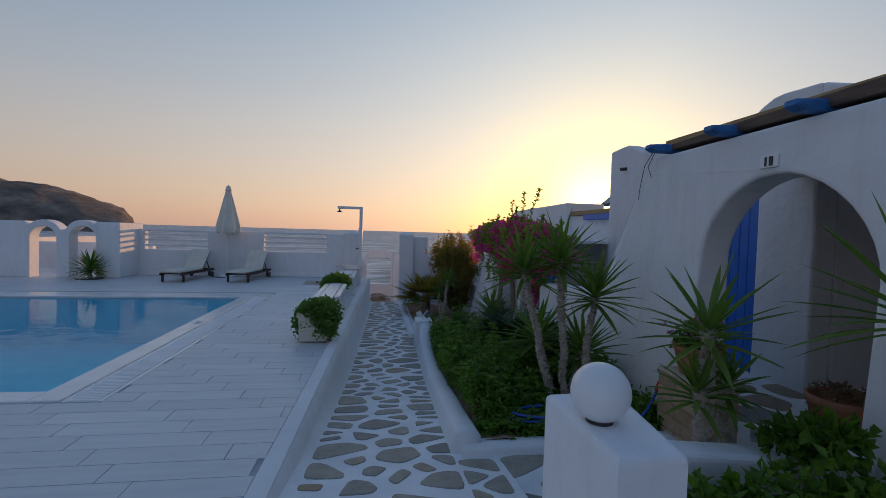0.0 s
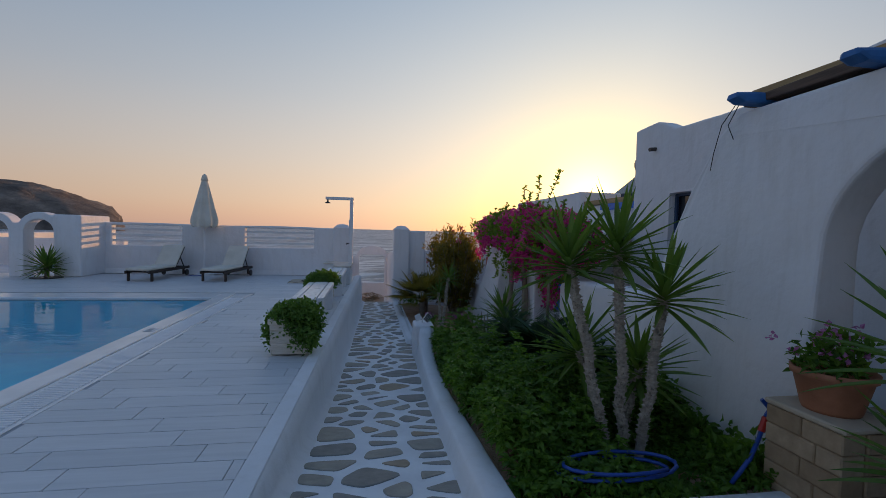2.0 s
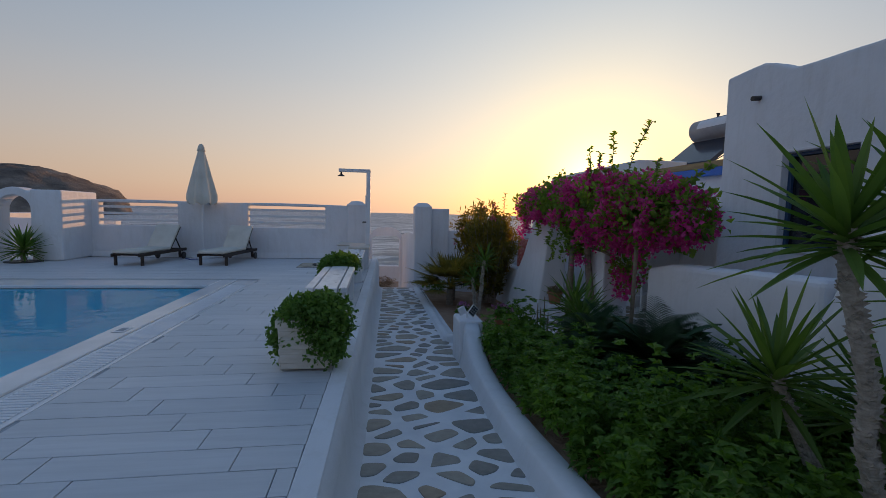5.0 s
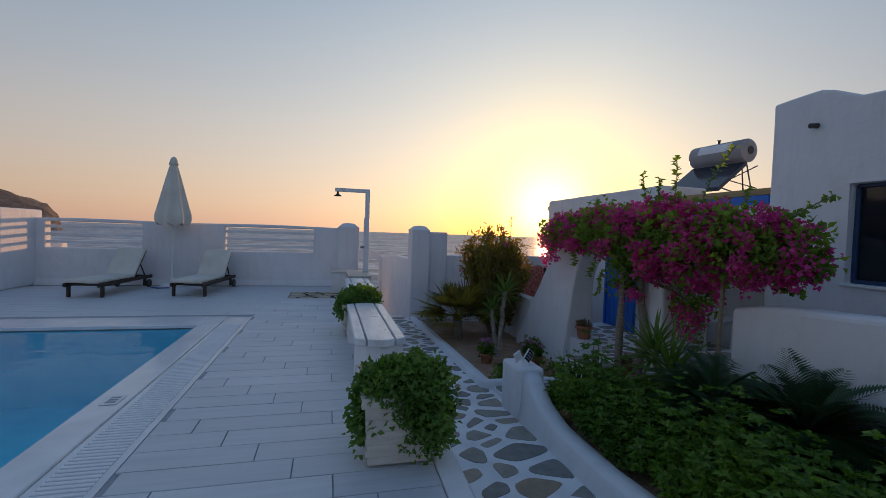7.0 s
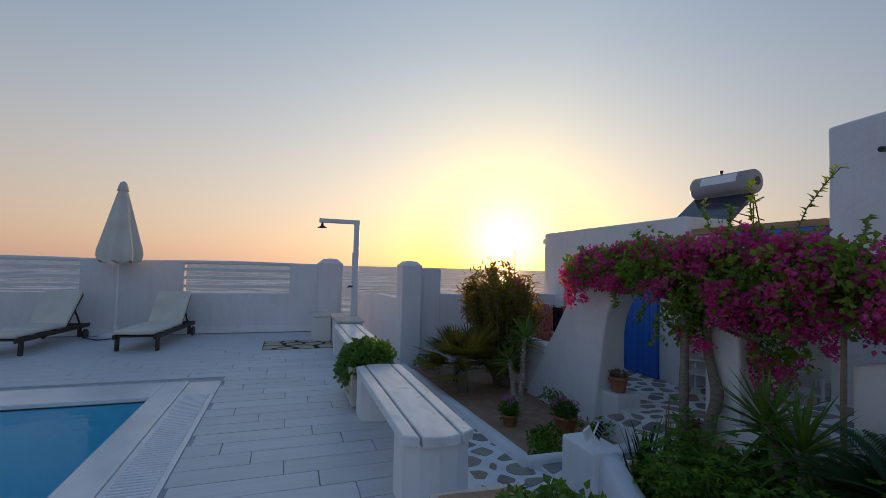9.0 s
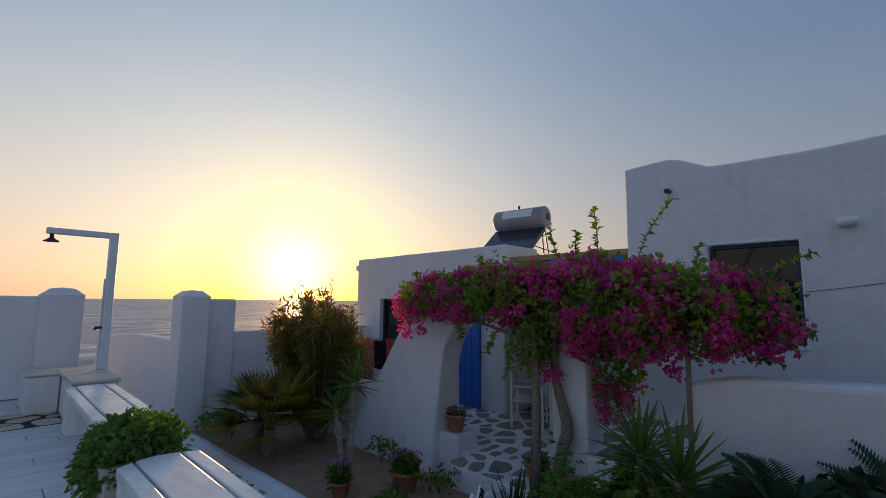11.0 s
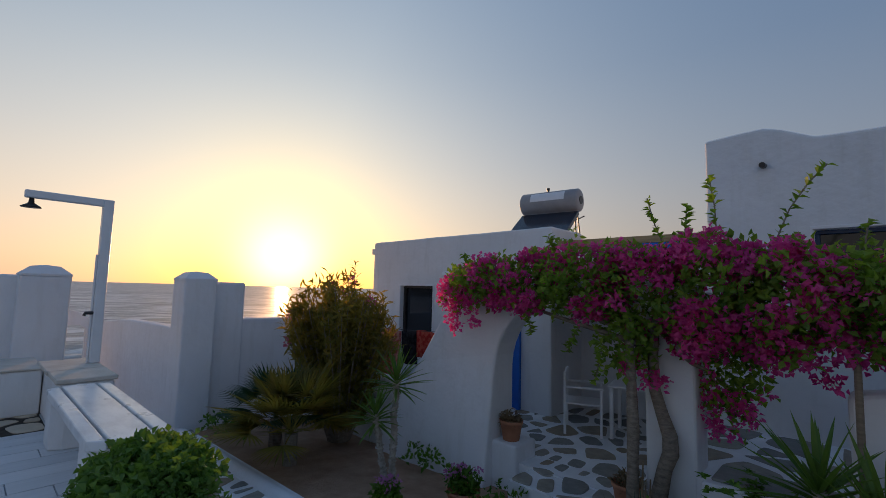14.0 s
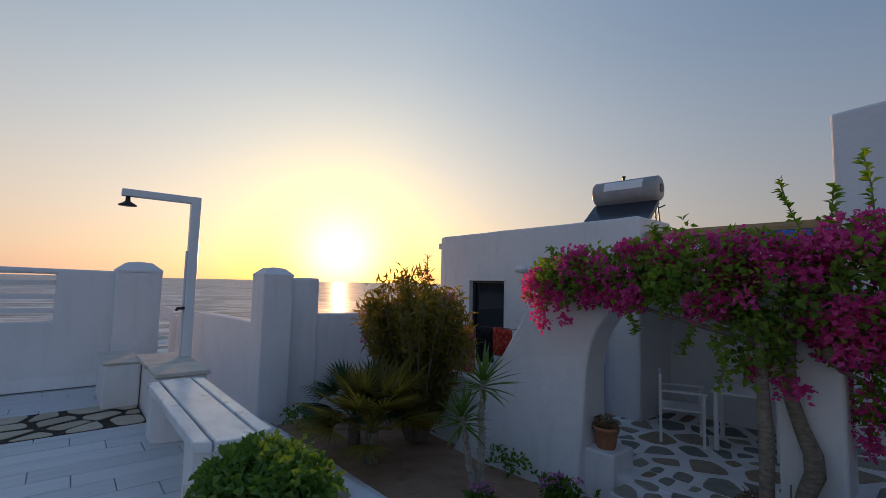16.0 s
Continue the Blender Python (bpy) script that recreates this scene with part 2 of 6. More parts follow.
m = Mat("pale_travertine", 0.7)
m.color(m.ramp(m.noise(4, 8, 0.65, (1, 1, 4)), [(0.3, (0.50, 0.44, 0.36)), (0.7, (0.66, 0.62, 0.55))]))
m.bump(m.noise(25, 5, 0.6, (1, 1, 4)), 0.4, 0.006)
M_TRAV = m.m

m = Mat("grey_brown_bark", 0.9, spec=0.15)
m.color(m.ramp(m.noise(14, 7, 0.65, (1, 1, 2.5)), [(0.25, (0.13, 0.10, 0.075)), (0.7, (0.36, 0.30, 0.24))]))
m.bump(m.noise(24, 6, 0.7, (1, 1, 2.5)), 0.9, 0.015)
M_BARK = m.m

m = Mat("pale_yucca_bark", 0.9, spec=0.15)
m.color(m.ramp(m.noise(18, 7, 0.65, (1, 1, 2.0)), [(0.25, (0.22, 0.19, 0.15)), (0.7, (0.52, 0.46, 0.39))]))
m.bump(m.noise(24, 6, 0.7, (1, 1, 2.5)), 0.9, 0.012)
M_STUBS = m.m


def foliage(name, lo, hi, trans=0.35, rough=0.5, tint=(1.2, 1.3, 0.5)):
    m = Mat(name, rough, spec=0.35)
    c = m.mix(0.5, m.ramp(m.island, [(0.0, lo), (1.0, hi)]), m.ramp(m.noise(2.5, 4), [(0.3, lo), (0.7, hi)]))
    m.color(c)
    tl, mx = m.node("ShaderNodeBsdfTranslucent"), m.node("ShaderNodeMixShader")
    m.link(m.mix(1.0, c, tint, "MULTIPLY"), tl.inputs[0])
    mx.inputs[0].default_value = trans
    m.link(m.p.outputs[0], mx.inputs[1]), m.link(tl.outputs[0], mx.inputs[2])
    m.link(mx.outputs[0], m.t.nodes["Material Output"].inputs[0])
    return m.m


M_YUCCA = foliage("yucca_blade_green", (0.06, 0.135, 0.025), (0.19, 0.28, 0.06), 0.35)
M_LEAF = foliage("garden_leaf_green", (0.035, 0.10, 0.012), (0.17, 0.30, 0.035), 0.4)
M_DARKLEAF = foliage("dark_cycad_green", (0.012, 0.04, 0.012), (0.03, 0.08, 0.022), 0.15)
M_BASIL = foliage("planter_leaf_green", (0.06, 0.15, 0.03), (0.17, 0.28, 0.06))
M_BOUGLEAF = foliage("bougainvillea_leaf", (0.08, 0.16, 0.03), (0.30, 0.42, 0.06), 0.5)
M_BRACT = foliage("magenta_bract", (0.58, 0.03, 0.23), (0.86, 0.16, 0.43), 0.5, 0.6, (1.2, 0.8, 1.1))
M_OLEANDER = foliage("oleander_leaf", (0.10, 0.13, 0.035), (0.32, 0.28, 0.09), 0.65, 0.5, (1.5, 1.1, 0.4))
M_PINK = foliage("pink_petal", (0.50, 0.10, 0.16), (0.70, 0.22, 0.30), 0.4, 0.6, (1.1, 1, 1))
M_LILAC = foliage("lilac_petal", (0.46, 0.15, 0.36), (0.66, 0.30, 0.52), 0.4, 0.6, (1, 1, 1))
M_DRY = foliage("dry_brown_stem", (0.16, 0.11, 0.06), (0.28, 0.20, 0.12), 0.1)

m = Mat("dark_window_glass", 0.05)
m.color((0.012, 0.016, 0.022))
M_GLASS = m.m
m = Mat("white_opal_globe", 0.3)
m.color(m.ramp(m.noise(3, 4), [(0.3, (0.74, 0.74, 0.74)), (0.7, (0.82, 0.82, 0.82))]))
M_OPAL = m.m


def cloth(name, lo, hi):
    m = Mat(name, 0.95, spec=0.1)
    m.color(m.ramp(m.noise(16, 3, 0.5), [(0.42, lo), (0.58, hi)]))
    m.bump(m.noise(90, 2), 0.3, 0.003)
    return m.m


M_TOWEL = cloth("red_patterned_towel", (0.48, 0.10, 0.08), (0.60, 0.28, 0.22))
M_BLACKCLOTH = cloth("black_garment", (0.012, 0.012, 0.014), (0.03, 0.03, 0.035))
M_REDCLOTH = cloth("red_garment", (0.42, 0.03, 0.025), (0.55, 0.10, 0.07))


# ---- building helpers ----
def part(name, bm, mat, parent=None, label="", smooth=False):
    me = bpy.data.meshes.new(name)
    if smooth:
        for f in bm.faces:
            f.smooth = True
    bm.to_mesh(me)
    bm.free()
    me.materials.append(mat)
    ob = new(name, me)
    if parent:
        ob.parent = parent
    if label:
        ob["label"] = label
    return ob


def thing(name, label, category, at=(0, 0, 0), rz=0.0, group="", kind=""):
    ob = new(name)
    ob.matrix_world = pose(*at, 0, 0, rz)
    return tagged(ob, label, category, group, kind)


def box(bm, x0, x1, y0, y1, z0, z1, bev=0.0, seg=2):
    r = bmesh.ops.create_cube(bm, size=1.0, matrix=Matrix.Translation(((x0 + x1) / 2, (y0 + y1) / 2, (z0 + z1) / 2)) @ Matrix.Diagonal((x1 - x0, y1 - y0, z1 - z0, 1)))
    if bev:
        es = list({e for v in r["verts"] for e in v.link_edges})
        bmesh.ops.bevel(bm, geom=es, offset=bev, segments=seg, affect="EDGES", profile=0.5)
    return bm


def box_bm(*a, **k):
    return box(bmesh.new(), *a, **k)


def tube(bm, pts, radii, n=8, caps=True):
    """A tapered tube along points."""
    pts = [Vector(p) for p in pts]
    if isinstance(radii, (int, float)):
        radii = [radii] * len(pts)
    rings, side_v = [], None
    for i, p in enumerate(pts):
        d = (pts[min(i + 1, len(pts) - 1)] - pts[max(i - 1, 0)]).normalized()
        if side_v is None:
            side_v = d.orthogonal().normalized()
        side_v = (side_v - d * side_v.dot(d)).normalized()
        up = d.cross(side_v)
        rings.append([bm.verts.new(p + (side_v * math.cos(a) + up * math.sin(a)) * radii[i]) for a in (2 * math.pi * k / n for k in range(n))])
    for a, b in zip(rings, rings[1:]):
        for k in range(n):
            bm.faces.new((a[k], a[(k + 1) % n], b[(k + 1) % n], b[k]))
    if caps:
        bm.faces.new(rings[0][::-1])
        bm.faces.new(rings[-1])
    return bm


def lathe(bm, profile, n=28, at=(0, 0, 0)):
    """Turn a profile of (radius, height) round z."""
    rings = []
    for r, z in profile:
        if r < 1e-5:
            rings.append([bm.verts.new((at[0], at[1], at[2] + z))] * n)
        else:
            rings.append([bm.verts.new((at[0] + r * math.cos(2 * math.pi * k / n), at[1] + r * math.sin(2 * math.pi * k / n), at[2] + z)) for k in range(n)])
    for a, b in zip(rings, rings[1:]):
        for k in range(n):
            vs = []
            for v in (a[k], a[(k + 1) % n], b[(k + 1) % n], b[k]):
                if v not in vs:
                    vs.append(v)
            if len(vs) > 2:
                bm.faces.new(vs)
    return bm


def prism(bm, poly, axis, a, b, bev=0.0, seg=2):
    """Extrude a 2D outline along an axis from a to b; the outline is in the two other axes, in x, y, z order."""
    def at(u, v, w):
        return {"x": (w, u, v), "y": (u, w, v), "z": (u, v, w)}[axis]
    lo = [bm.verts.new(at(u, v, a)) for u, v in poly]
    hi = [bm.verts.new(at(u, v, b)) for u, v in poly]
    n = len(poly)
    fs = [bm.faces.new(lo), bm.faces.new(hi)]
    for k in range(n):
        fs.append(bm.faces.new((lo[k], lo[(k + 1) % n], hi[(k + 1) % n], hi[k])))
    bmesh.ops.recalc_face_normals(bm, faces=fs)
    if bev:
        es = [e for f in fs[:2] for e in f.edges]
        bmesh.ops.bevel(bm, geom=es, offset=bev, segments=seg, affect="EDGES", profile=0.5)
    return bm


def prism_bm(*a, **k):
    return prism(bmesh.new(), *a, **k)


def arch_pts(c, r, spring, n=14, a0=0.0, a1=math.pi):
    return [(c + r * math.cos(a0 + (a1 - a0) * i / n), spring + r * math.sin(a0 + (a1 - a0) * i / n)) for i in range(n + 1)]


def cells(us, vs, holes, axis, a, b, top=None, bev=0.03):
    """A wall of cells with openings: us along it, vs up, thickness a to b on the axis, top(u) as the last row's height."""
    bm = bmesh.new()
    grid = {}

    def vert(i, j, s):
        if (i, j, s) not in grid:
            u, v, w = us[i], vs[j], (a, b)[s]
            if top and j == len(vs) - 1:
                v = top(u)
            grid[i, j, s] = bm.verts.new({"x": (w, u, v), "y": (u, w, v)}[axis])
        return grid[i, j, s]

    def solid(i, j):
        if not (0 <= i < len(us) - 1 and 0 <= j < len(vs) - 1):
            return False
        u, v = (us[i] + us[i + 1]) / 2, (vs[j] + vs[j + 1]) / 2
        return not any(h[0] < u < h[1] and h[2] < v < h[3] for h in holes)

    for i in range(len(us) - 1):
        for j in range(len(vs) - 1):
            if not solid(i, j):
                continue
            for s in (0, 1):
                bm.faces.new([vert(i, j, s), vert(i + 1, j, s), vert(i + 1, j + 1, s), vert(i, j + 1, s)])
            for di, dj, p, q in ((-1, 0, (0, 0), (0, 1)), (1, 0, (1, 0), (1, 1)), (0, -1, (0, 0), (1, 0)), (0, 1, (0, 1), (1, 1))):
                if not solid(i + di, j + dj):
                    bm.faces.new([vert(i + p[0], j + p[1], 0), vert(i + q[0], j + q[1], 0), vert(i + q[0], j + q[1], 1), vert(i + p[0], j + p[1], 1)])
    bmesh.ops.recalc_face_normals(bm, faces=bm.faces[:])
    if bev:
        es = [e for e in bm.edges if len(e.link_faces) == 2 and e.calc_face_angle(0) > 0.6]
        bmesh.ops.bevel(bm, geom=es, offset=bev, segments=3, affect="EDGES", profile=0.5)
    return bm


def structure(name, bm, mat, label="", category="", smooth=False):
    return tagged(part(name, bm, mat, smooth=smooth), label, category, kind="structure")


def steps(lo, hi, d, extra=()):
    n = max(1, round((hi - lo) / d))
    return sorted({round(lo + (hi - lo) * i / n, 4) for i in range(n + 1)} | set(extra))


def lerp_table(table, v):
    for (a, p), (b, q) in zip(table, table[1:]):
        if v <= b:
            return p + (q - p) * max(0.0, (v - a) / (b - a))
    return table[-1][1]


# ---- ground, sea, distance ----
PATH_Z = [(-6.0, 0.55), (0.0, 0.27), (2.5, -0.05), (3.7, -0.21), (5.9, -0.51), (6.8, -0.60), (8.3, -0.66), (15.3, -0.83), (20.0, -0.95)]


def path_z(y):
    return lerp_table(PATH_Z, y)


def edge_x(y):
    """The deck's edge above the path."""
    return -0.62 + 0.028 * (y - 2.8)


def sheet(us, vs, fn):
    bm = bmesh.new()
    g = [[bm.verts.new(fn(u, v)) for v in vs] for u in us]
    for i in range(len(us) - 1):
        for j in range(len(vs) - 1):
            bm.faces.new((g[i][j], g[i + 1][j], g[i + 1][j + 1], g[i][j + 1]))
    return bm


def ground_h(x, y):
    edge = 27.5 + 0.8 * noise.noise((x * 0.2, 0, 3))
    base = -1.0 - 0.18 * min(8.0, max(0.0, y - 16))
    fall = max(0.0, y - edge)
    return base - min(7.0, fall * 1.1) + 0.12 * noise.noise((x * 0.7, y * 0.7, 0)) - (0.9 if y < 15.2 else 0.0)


structure("ground", sheet(steps(-60, 60, 1.2), steps(-30, 36, 0.8), lambda x, y: (x, y, ground_h(x, y))), M_SOIL, "brown dry rocky shore ground falling to the sea", "ground", True)
SEA_R = [27.0 * 1.0155 ** i for i in range(318)]


def sea_point(a, d):
    """A choppy sea surface by bearing and distance; wave size grows with the spacing of the rows."""
    x, y = d * math.sin(radians(a)), d * math.cos(radians(a))
    step = 0.0155 * d
    k = 1.0 / max(2.2, step * 2.2)
    h = noise.noise((x * k * 0.35, y * k, 1)) + 0.5 * noise.noise((x * k * 0.9, y * k * 2.1, 7))
    return (x, y, -4.6 + h * min(0.55, 0.20 + 0.05 * step))


structure("water", sheet([-72 + 0.5 * i for i in range(250)], SEA_R, sea_point), M_SEA, "dark choppy sea reaching the horizon at dusk", "sea")
structure("water_far", sheet([-4500, -300, 300, 4500], [-400, 400, 4800], lambda x, y: (x, y, -6.2)), M_SEA, "dark open sea round the headland", "sea")


def hill_h(a, d):
    """Height of the headland by bearing in degrees and distance."""
    crest = lerp_table([(-75, 26), (-60, 40), (-48, 42), (-40, 36), (-37, 34), (-34, 33), (-31, 26), (-27.2, 14), (-26.3, 5), (-26.0, -8)], a)
    s = max(0.0, math.sin(math.pi * min(1.0, max(0.0, (d - 380) / 240))))
    p = (d * math.sin(radians(a)) * 0.03, d * math.cos(radians(a)) * 0.03, 0)
    return (crest + 4.6) * s ** 0.6 * (1 + 0.10 * noise.fractal(p, 1.0, 2.0, 6)) + 2.0 * noise.fractal((p[0] * 3, p[1] * 3, 5), 1.0, 2.0, 5) * s - 4.9


structure("backdrop", sheet([-80 + 0.4 * i for i in range(136)], steps(378, 622, 7), lambda a, d: (d * math.sin(radians(a)), d * math.cos(radians(a)), hill_h(a, d))), M_HILL, "bare rocky headland rising from the sea", "hill", True)

# ---- path ----
ys = steps(-5, 15.4, 0.4)
structure("path_floor", sheet(steps(-1.2, 1.0, 0.4), ys, lambda x, y: (x, y, path_z(y) + 0.006 * noise.noise((x * 2, y * 2, 0)))), M_MORTAR, "white mortar bed of the stone-set garden path", "path", True)
bm = bmesh.new()
vs = [[bm.verts.new((edge_x(y) - 0.002, y, 0.0)) , bm.verts.new((edge_x(y) + 0.03, y, -0.03)), bm.verts.new((edge_x(y) + 0.05, y, -0.16)), bm.verts.new((edge_x(y) + 0.07, y, min(-0.17, path_z(y) + 0.05))), bm.verts.new((edge_x(y) + 0.16, y, min(-0.18, path_z(y)) - 0.01))] for y in steps(2.0, 15.4, 0.4)]
for p, q in zip(vs, vs[1:]):
    for k in range(4):
        bm.faces.new((p[k], p[k + 1], q[k + 1], q[k]))
structure("trim_deck_border", prism_bm([(edge_x(y) - 0.13, y) for y in steps(-6, 15.38, 2)] + [(edge_x(y) + 0.005, y) for y in steps(-6, 15.38, 2)[::-1]], "z", -0.1, 0.012, 0.006, 2), M_SMOOTH, "white rendered border along the deck edge", "trim")
structure("wall_deck_edge", bm, M_SMOOTH, "white rendered retaining edge of the pool deck", "wall", True)

# ---- pool deck base, pool ----
PX1, PX0, PY0, PY1 = -3.05, -14.0, 4.58, 10.70
COP, RIM = 0.24, 0.60


def slab_ring(z0, z1, x0, x1, y0, y1, hx0, hx1, hy0, hy1):
    bm = bmesh.new()
    box(bm, x0, hx0, y0, y1, z0, z1)
    box(bm, hx0, hx1, y0, hy0, z0, z1)
    box(bm, hx0, hx1, hy1, y1, z0, z1)
    pts = [(hx1, y0)] + [(edge_x(y), y) for y in (y0, 2.0, 6.0, 10.0, y1)] + [(hx1, y1)]
    prism(bm, pts, "z", z0, z1)
    return bm


mk = thing("depth_mark", "small white depth plate set in the pool coping", "sign", (PX1 + 0.13, 7.78, 0.014), 0)
part("plate", box_bm(-0.06, 0.06, -0.10, 0.10, 0.0, 0.004, 0.001, 1), M_WHITE, mk)
for dy in (-0.05, 0.0, 0.05):
    part("bar", box_bm(-0.035, 0.035, dy - 0.014, dy + 0.014, 0.0042, 0.006), M_GROUT, mk)
structure("floor_deck", slab_ring(-1.2, -0.012, -22, 0, -6, 15.4, PX0, PX1, PY0, PY1), M_GROUT, "grey grout bed under the pool deck tiles", "floor")
bm = bmesh.new()
box(bm, PX0, PX1, PY0, PY1, -1.15, -1.05)
for a in ((PX0, PX0 + 0.02, PY0, PY1), (PX1 - 0.02, PX1, PY0, PY1), (PX0, PX1, PY0, PY0 + 0.02), (PX0, PX1, PY1 - 0.02, PY1)):
    box(bm, *a, -1.05, -0.03)
pool = thing("swimming_pool", "rectangular swimming pool with still blue water", "pool")
part("basin", bm, M_POOL, pool)
w = part("water_surface", sheet([PX0 + 0.02, PX1 - 0.02], [PY0 + 0.02, PY1 - 0.02], lambda x, y: (x, y, -0.03)), M_WATER, pool, "clear rippled pool water")
w.visible_shadow = False
for a in ((PX1 - 0.02, PX1 + COP, PY0 - COP, PY1 + RIM), (PX0 - COP, PX0 + 0.02, PY0 - COP, PY1 + RIM), (PX0 + 0.02, PX1 - 0.02, PY0 - COP, PY0 + 0.02), (PX0 + 0.02, PX1 - 0.02, PY1 - 0.02, PY1 + RIM)):
    part("coping", box_bm(*a, -0.06, 0.012, 0.012), M_COPING, pool, "polished white coping stone rim")
gr = part("gutter_grate_frame", box_bm(PX1 + COP + 0.005, PX1 + RIM - 0.005, PY0 - COP, PY1 + RIM, -0.03, -0.004), M_COPING, pool)
bm0 = box_bm(-0.13, 0.13, -0.015, 0.015, -0.008, 0.004, 0.003, 1)
slat_me = part("grate_slat", bm0, M_WHITE, gr)
slat_me.location = (PX1 + COP + 0.18, PY0 - COP + 0.03, 0.0)
for i in range(1, 145):
    s = new("grate_slat", slat_me.data)
    s.parent, s.location = gr, (PX1 + COP + 0.18, PY0 - COP + 0.03 + i * 0.044, 0.0)

# ---- sea wall with railings, gate posts ----
SY = 15.4


def rail_wall(name, x0, x1, holes):
    us = steps(x0, x1, 0.6, [h[0] for h in holes] + [h[1] for h in holes])
    return structure(name, cells(us, [-1.2, 0.0, 0.82, 1.40, 1.44], holes, "y", SY, SY + 0.25, lambda u: 1.47 + 0.012 * math.sin(u * 1.7)), M_WALL, "white rendered sea wall with railed openings", "wall")


HOLES = [(-3.71, -1.69, 0.82, 1.40), (-7.34, -5.46, 0.82, 1.40)]
rail_wall("wall_sea", -8.5, -1.0, HOLES)
for h in HOLES:
    r = thing("railing", "white horizontal railing bars set in the sea wall opening", "railing", group="sea wall railings")
    for z in (0.95, 1.12, 1.29):
        part("bar", box_bm(h[0] - 0.03, h[1] + 0.03, SY + 0.08, SY + 0.15, z - 0.032, z + 0.032, 0.008), M_WHITE, r)
structure("baseboard", prism_bm([(SY - 0.05, 0), (SY, 0), (SY, 0.14)], "x", -8.5, -1.2), M_SMOOTH, "white rendered skirting at the sea wall foot", "trim")


def post(name, x0, x1, y0, y1, z0, z1, cap=0.12):
    bm = box_bm(x0, x1, y0, y1, z0, z1 - cap, 0.03, 3)
    pts = [(x0, y0), (x1, y0), (x1, y1), (x0, y1)]
    lo = [bm.verts.new((x, y, z1 - cap - 0.035)) for x, y in pts]
    mid = [bm.verts.new((x0 + (x - x0) * 1, y, z1 - cap)) for x, y in pts]
    cx, cy = (x0 + x1) / 2, (y0 + y1) / 2
    hi = [bm.verts.new((cx + (x - cx) * 0.55, cy + (y - cy) * 0.55, z1 - 0.02)) for x, y in pts]
    tp = bm.verts.new((cx, cy, z1))
    for a, b in ((lo, mid), (mid, hi)):
        for k in range(4):
            bm.faces.new((a[k], a[(k + 1) % 4], b[(k + 1) % 4], b[k]))
    for k in range(4):
        bm.faces.new((hi[k], hi[(k + 1) % 4], tp))
    return structure(name, bm, M_WALL, "white rendered gate pillar with a pointed cap", "pillar")


post("wall_gate_post_1", -1.10, -0.58, SY - 0.15, SY + 0.35, -0.9, 1.60)
post("wall_gate_post_2", 0.76, 1.24, SY - 0.2, SY + 0.35, -1.0, 1.60)
structure("wall_gate_shoulder", box_bm(1.22, 1.76, SY - 0.05, SY + 0.25, -1.0, 1.44, 0.04, 3), M_WALL, "white stepped wall shoulder beside the gate pillar", "wall")
structure("wall_garden_sea", cells(steps(1.7, 6.0, 0.5), [-1.2, 0.0, 0.8], [], "y", SY, SY + 0.25, lambda u: 0.84 + 0.02 * math.sin(u * 2)), M_WALL, "low white rendered garden wall towards the sea", "wall")
# passage beyond the gate
structure("wall_passage_1", cells(steps(SY + 0.3, 22.4, 0.6), [-2.8, 0.0, 0.4], [], "x", 0.84, 1.06, lambda u: lerp_table([(15, 0.70), (19, 0.62), (23, 0.30)], u)), M_WALL, "white passage wall outside the gate", "wall")
structure("wall_passage_2", cells(steps(SY + 0.3, 22.4, 0.6), [-2.8, -0.4, 0.0], [], "x", -0.98, -0.78, lambda u: lerp_table([(15, 0.5), (23, 0.0)], u)), M_WALL, "white passage wall outside the gate", "wall")
GA = [(-0.78, -2.4), (-0.78, 0.15), (-0.62, 0.22)] + [(0.13 + 0.70 * math.cos(t), 0.24 + 0.44 * math.sin(t)) for t in [math.pi - math.pi * i / 12 for i in range(1, 12)]] + [(0.88, 0.22), (1.06, 0.15), (1.06, -2.4), (0.72, -2.4), (0.72, 0.16), (0.60, 0.26), (-0.34, 0.26), (-0.46, 0.16), (-0.46, -2.4)]
structure("wall_gate_arch", prism_bm(GA, "y", 22.4, 22.65, 0.012), M_WALL, "small white arched gateway to the shore", "gateway")
structure("floor_passage", sheet(steps(-0.8, 0.9, 0.4), steps(15.3, 22.5, 0.4), lambda x, y: (x, y, -0.83 - (y - 15.3) * 0.165)), M_MORTAR, "white mortar passage sloping down to the shore gate", "path")
structure("wall_shore", box_bm(-4, 4, 27.0, 27.3, -5, -1.60, 0.03), M_WALL, "low white wall at the shore edge", "wall")

# ---- arched screen past the pool ----
AC, AD, AR, AO = -9.56, -8.52, 0.35, 0.50
scr = [(-12.2, 0), (-12.2, 1.62), (-10.02, 1.62)]
scr += [(x, z) for x, z in arch_pts(AC, AO, 1.17, 14)[::-1] if -10.0 < x < AC + 0.46]
scr += [(x, z) for x, z in arch_pts(AD, AO, 1.19, 14)[::-1] if AD - 0.46 < x < -8.14]
scr += [(-8.12, 1.62), (-7.52, 1.62), (-7.52, 0)]
scr += [(AD + AR, 0)] + arch_pts(AD, AR, 1.16, 14) + [(AD - AR, 0)]
scr += [(AC + AR, 0)] + arch_pts(AC, AR, 1.14, 14) + [(AC - AR, 0)]
structure("wall_arch_screen", prism_bm(scr, "y", 14.35, 14.75, 0.02), M_WALL, "white rendered screen wall with two round arches", "wall")
structure("wall_screen_pier", box_bm(-8.15, -7.5, 14.3, SY + 0.25, 0, 1.64, 0.04, 3), M_WALL, "white pier where the arched screen meets the sea wall", "wall")
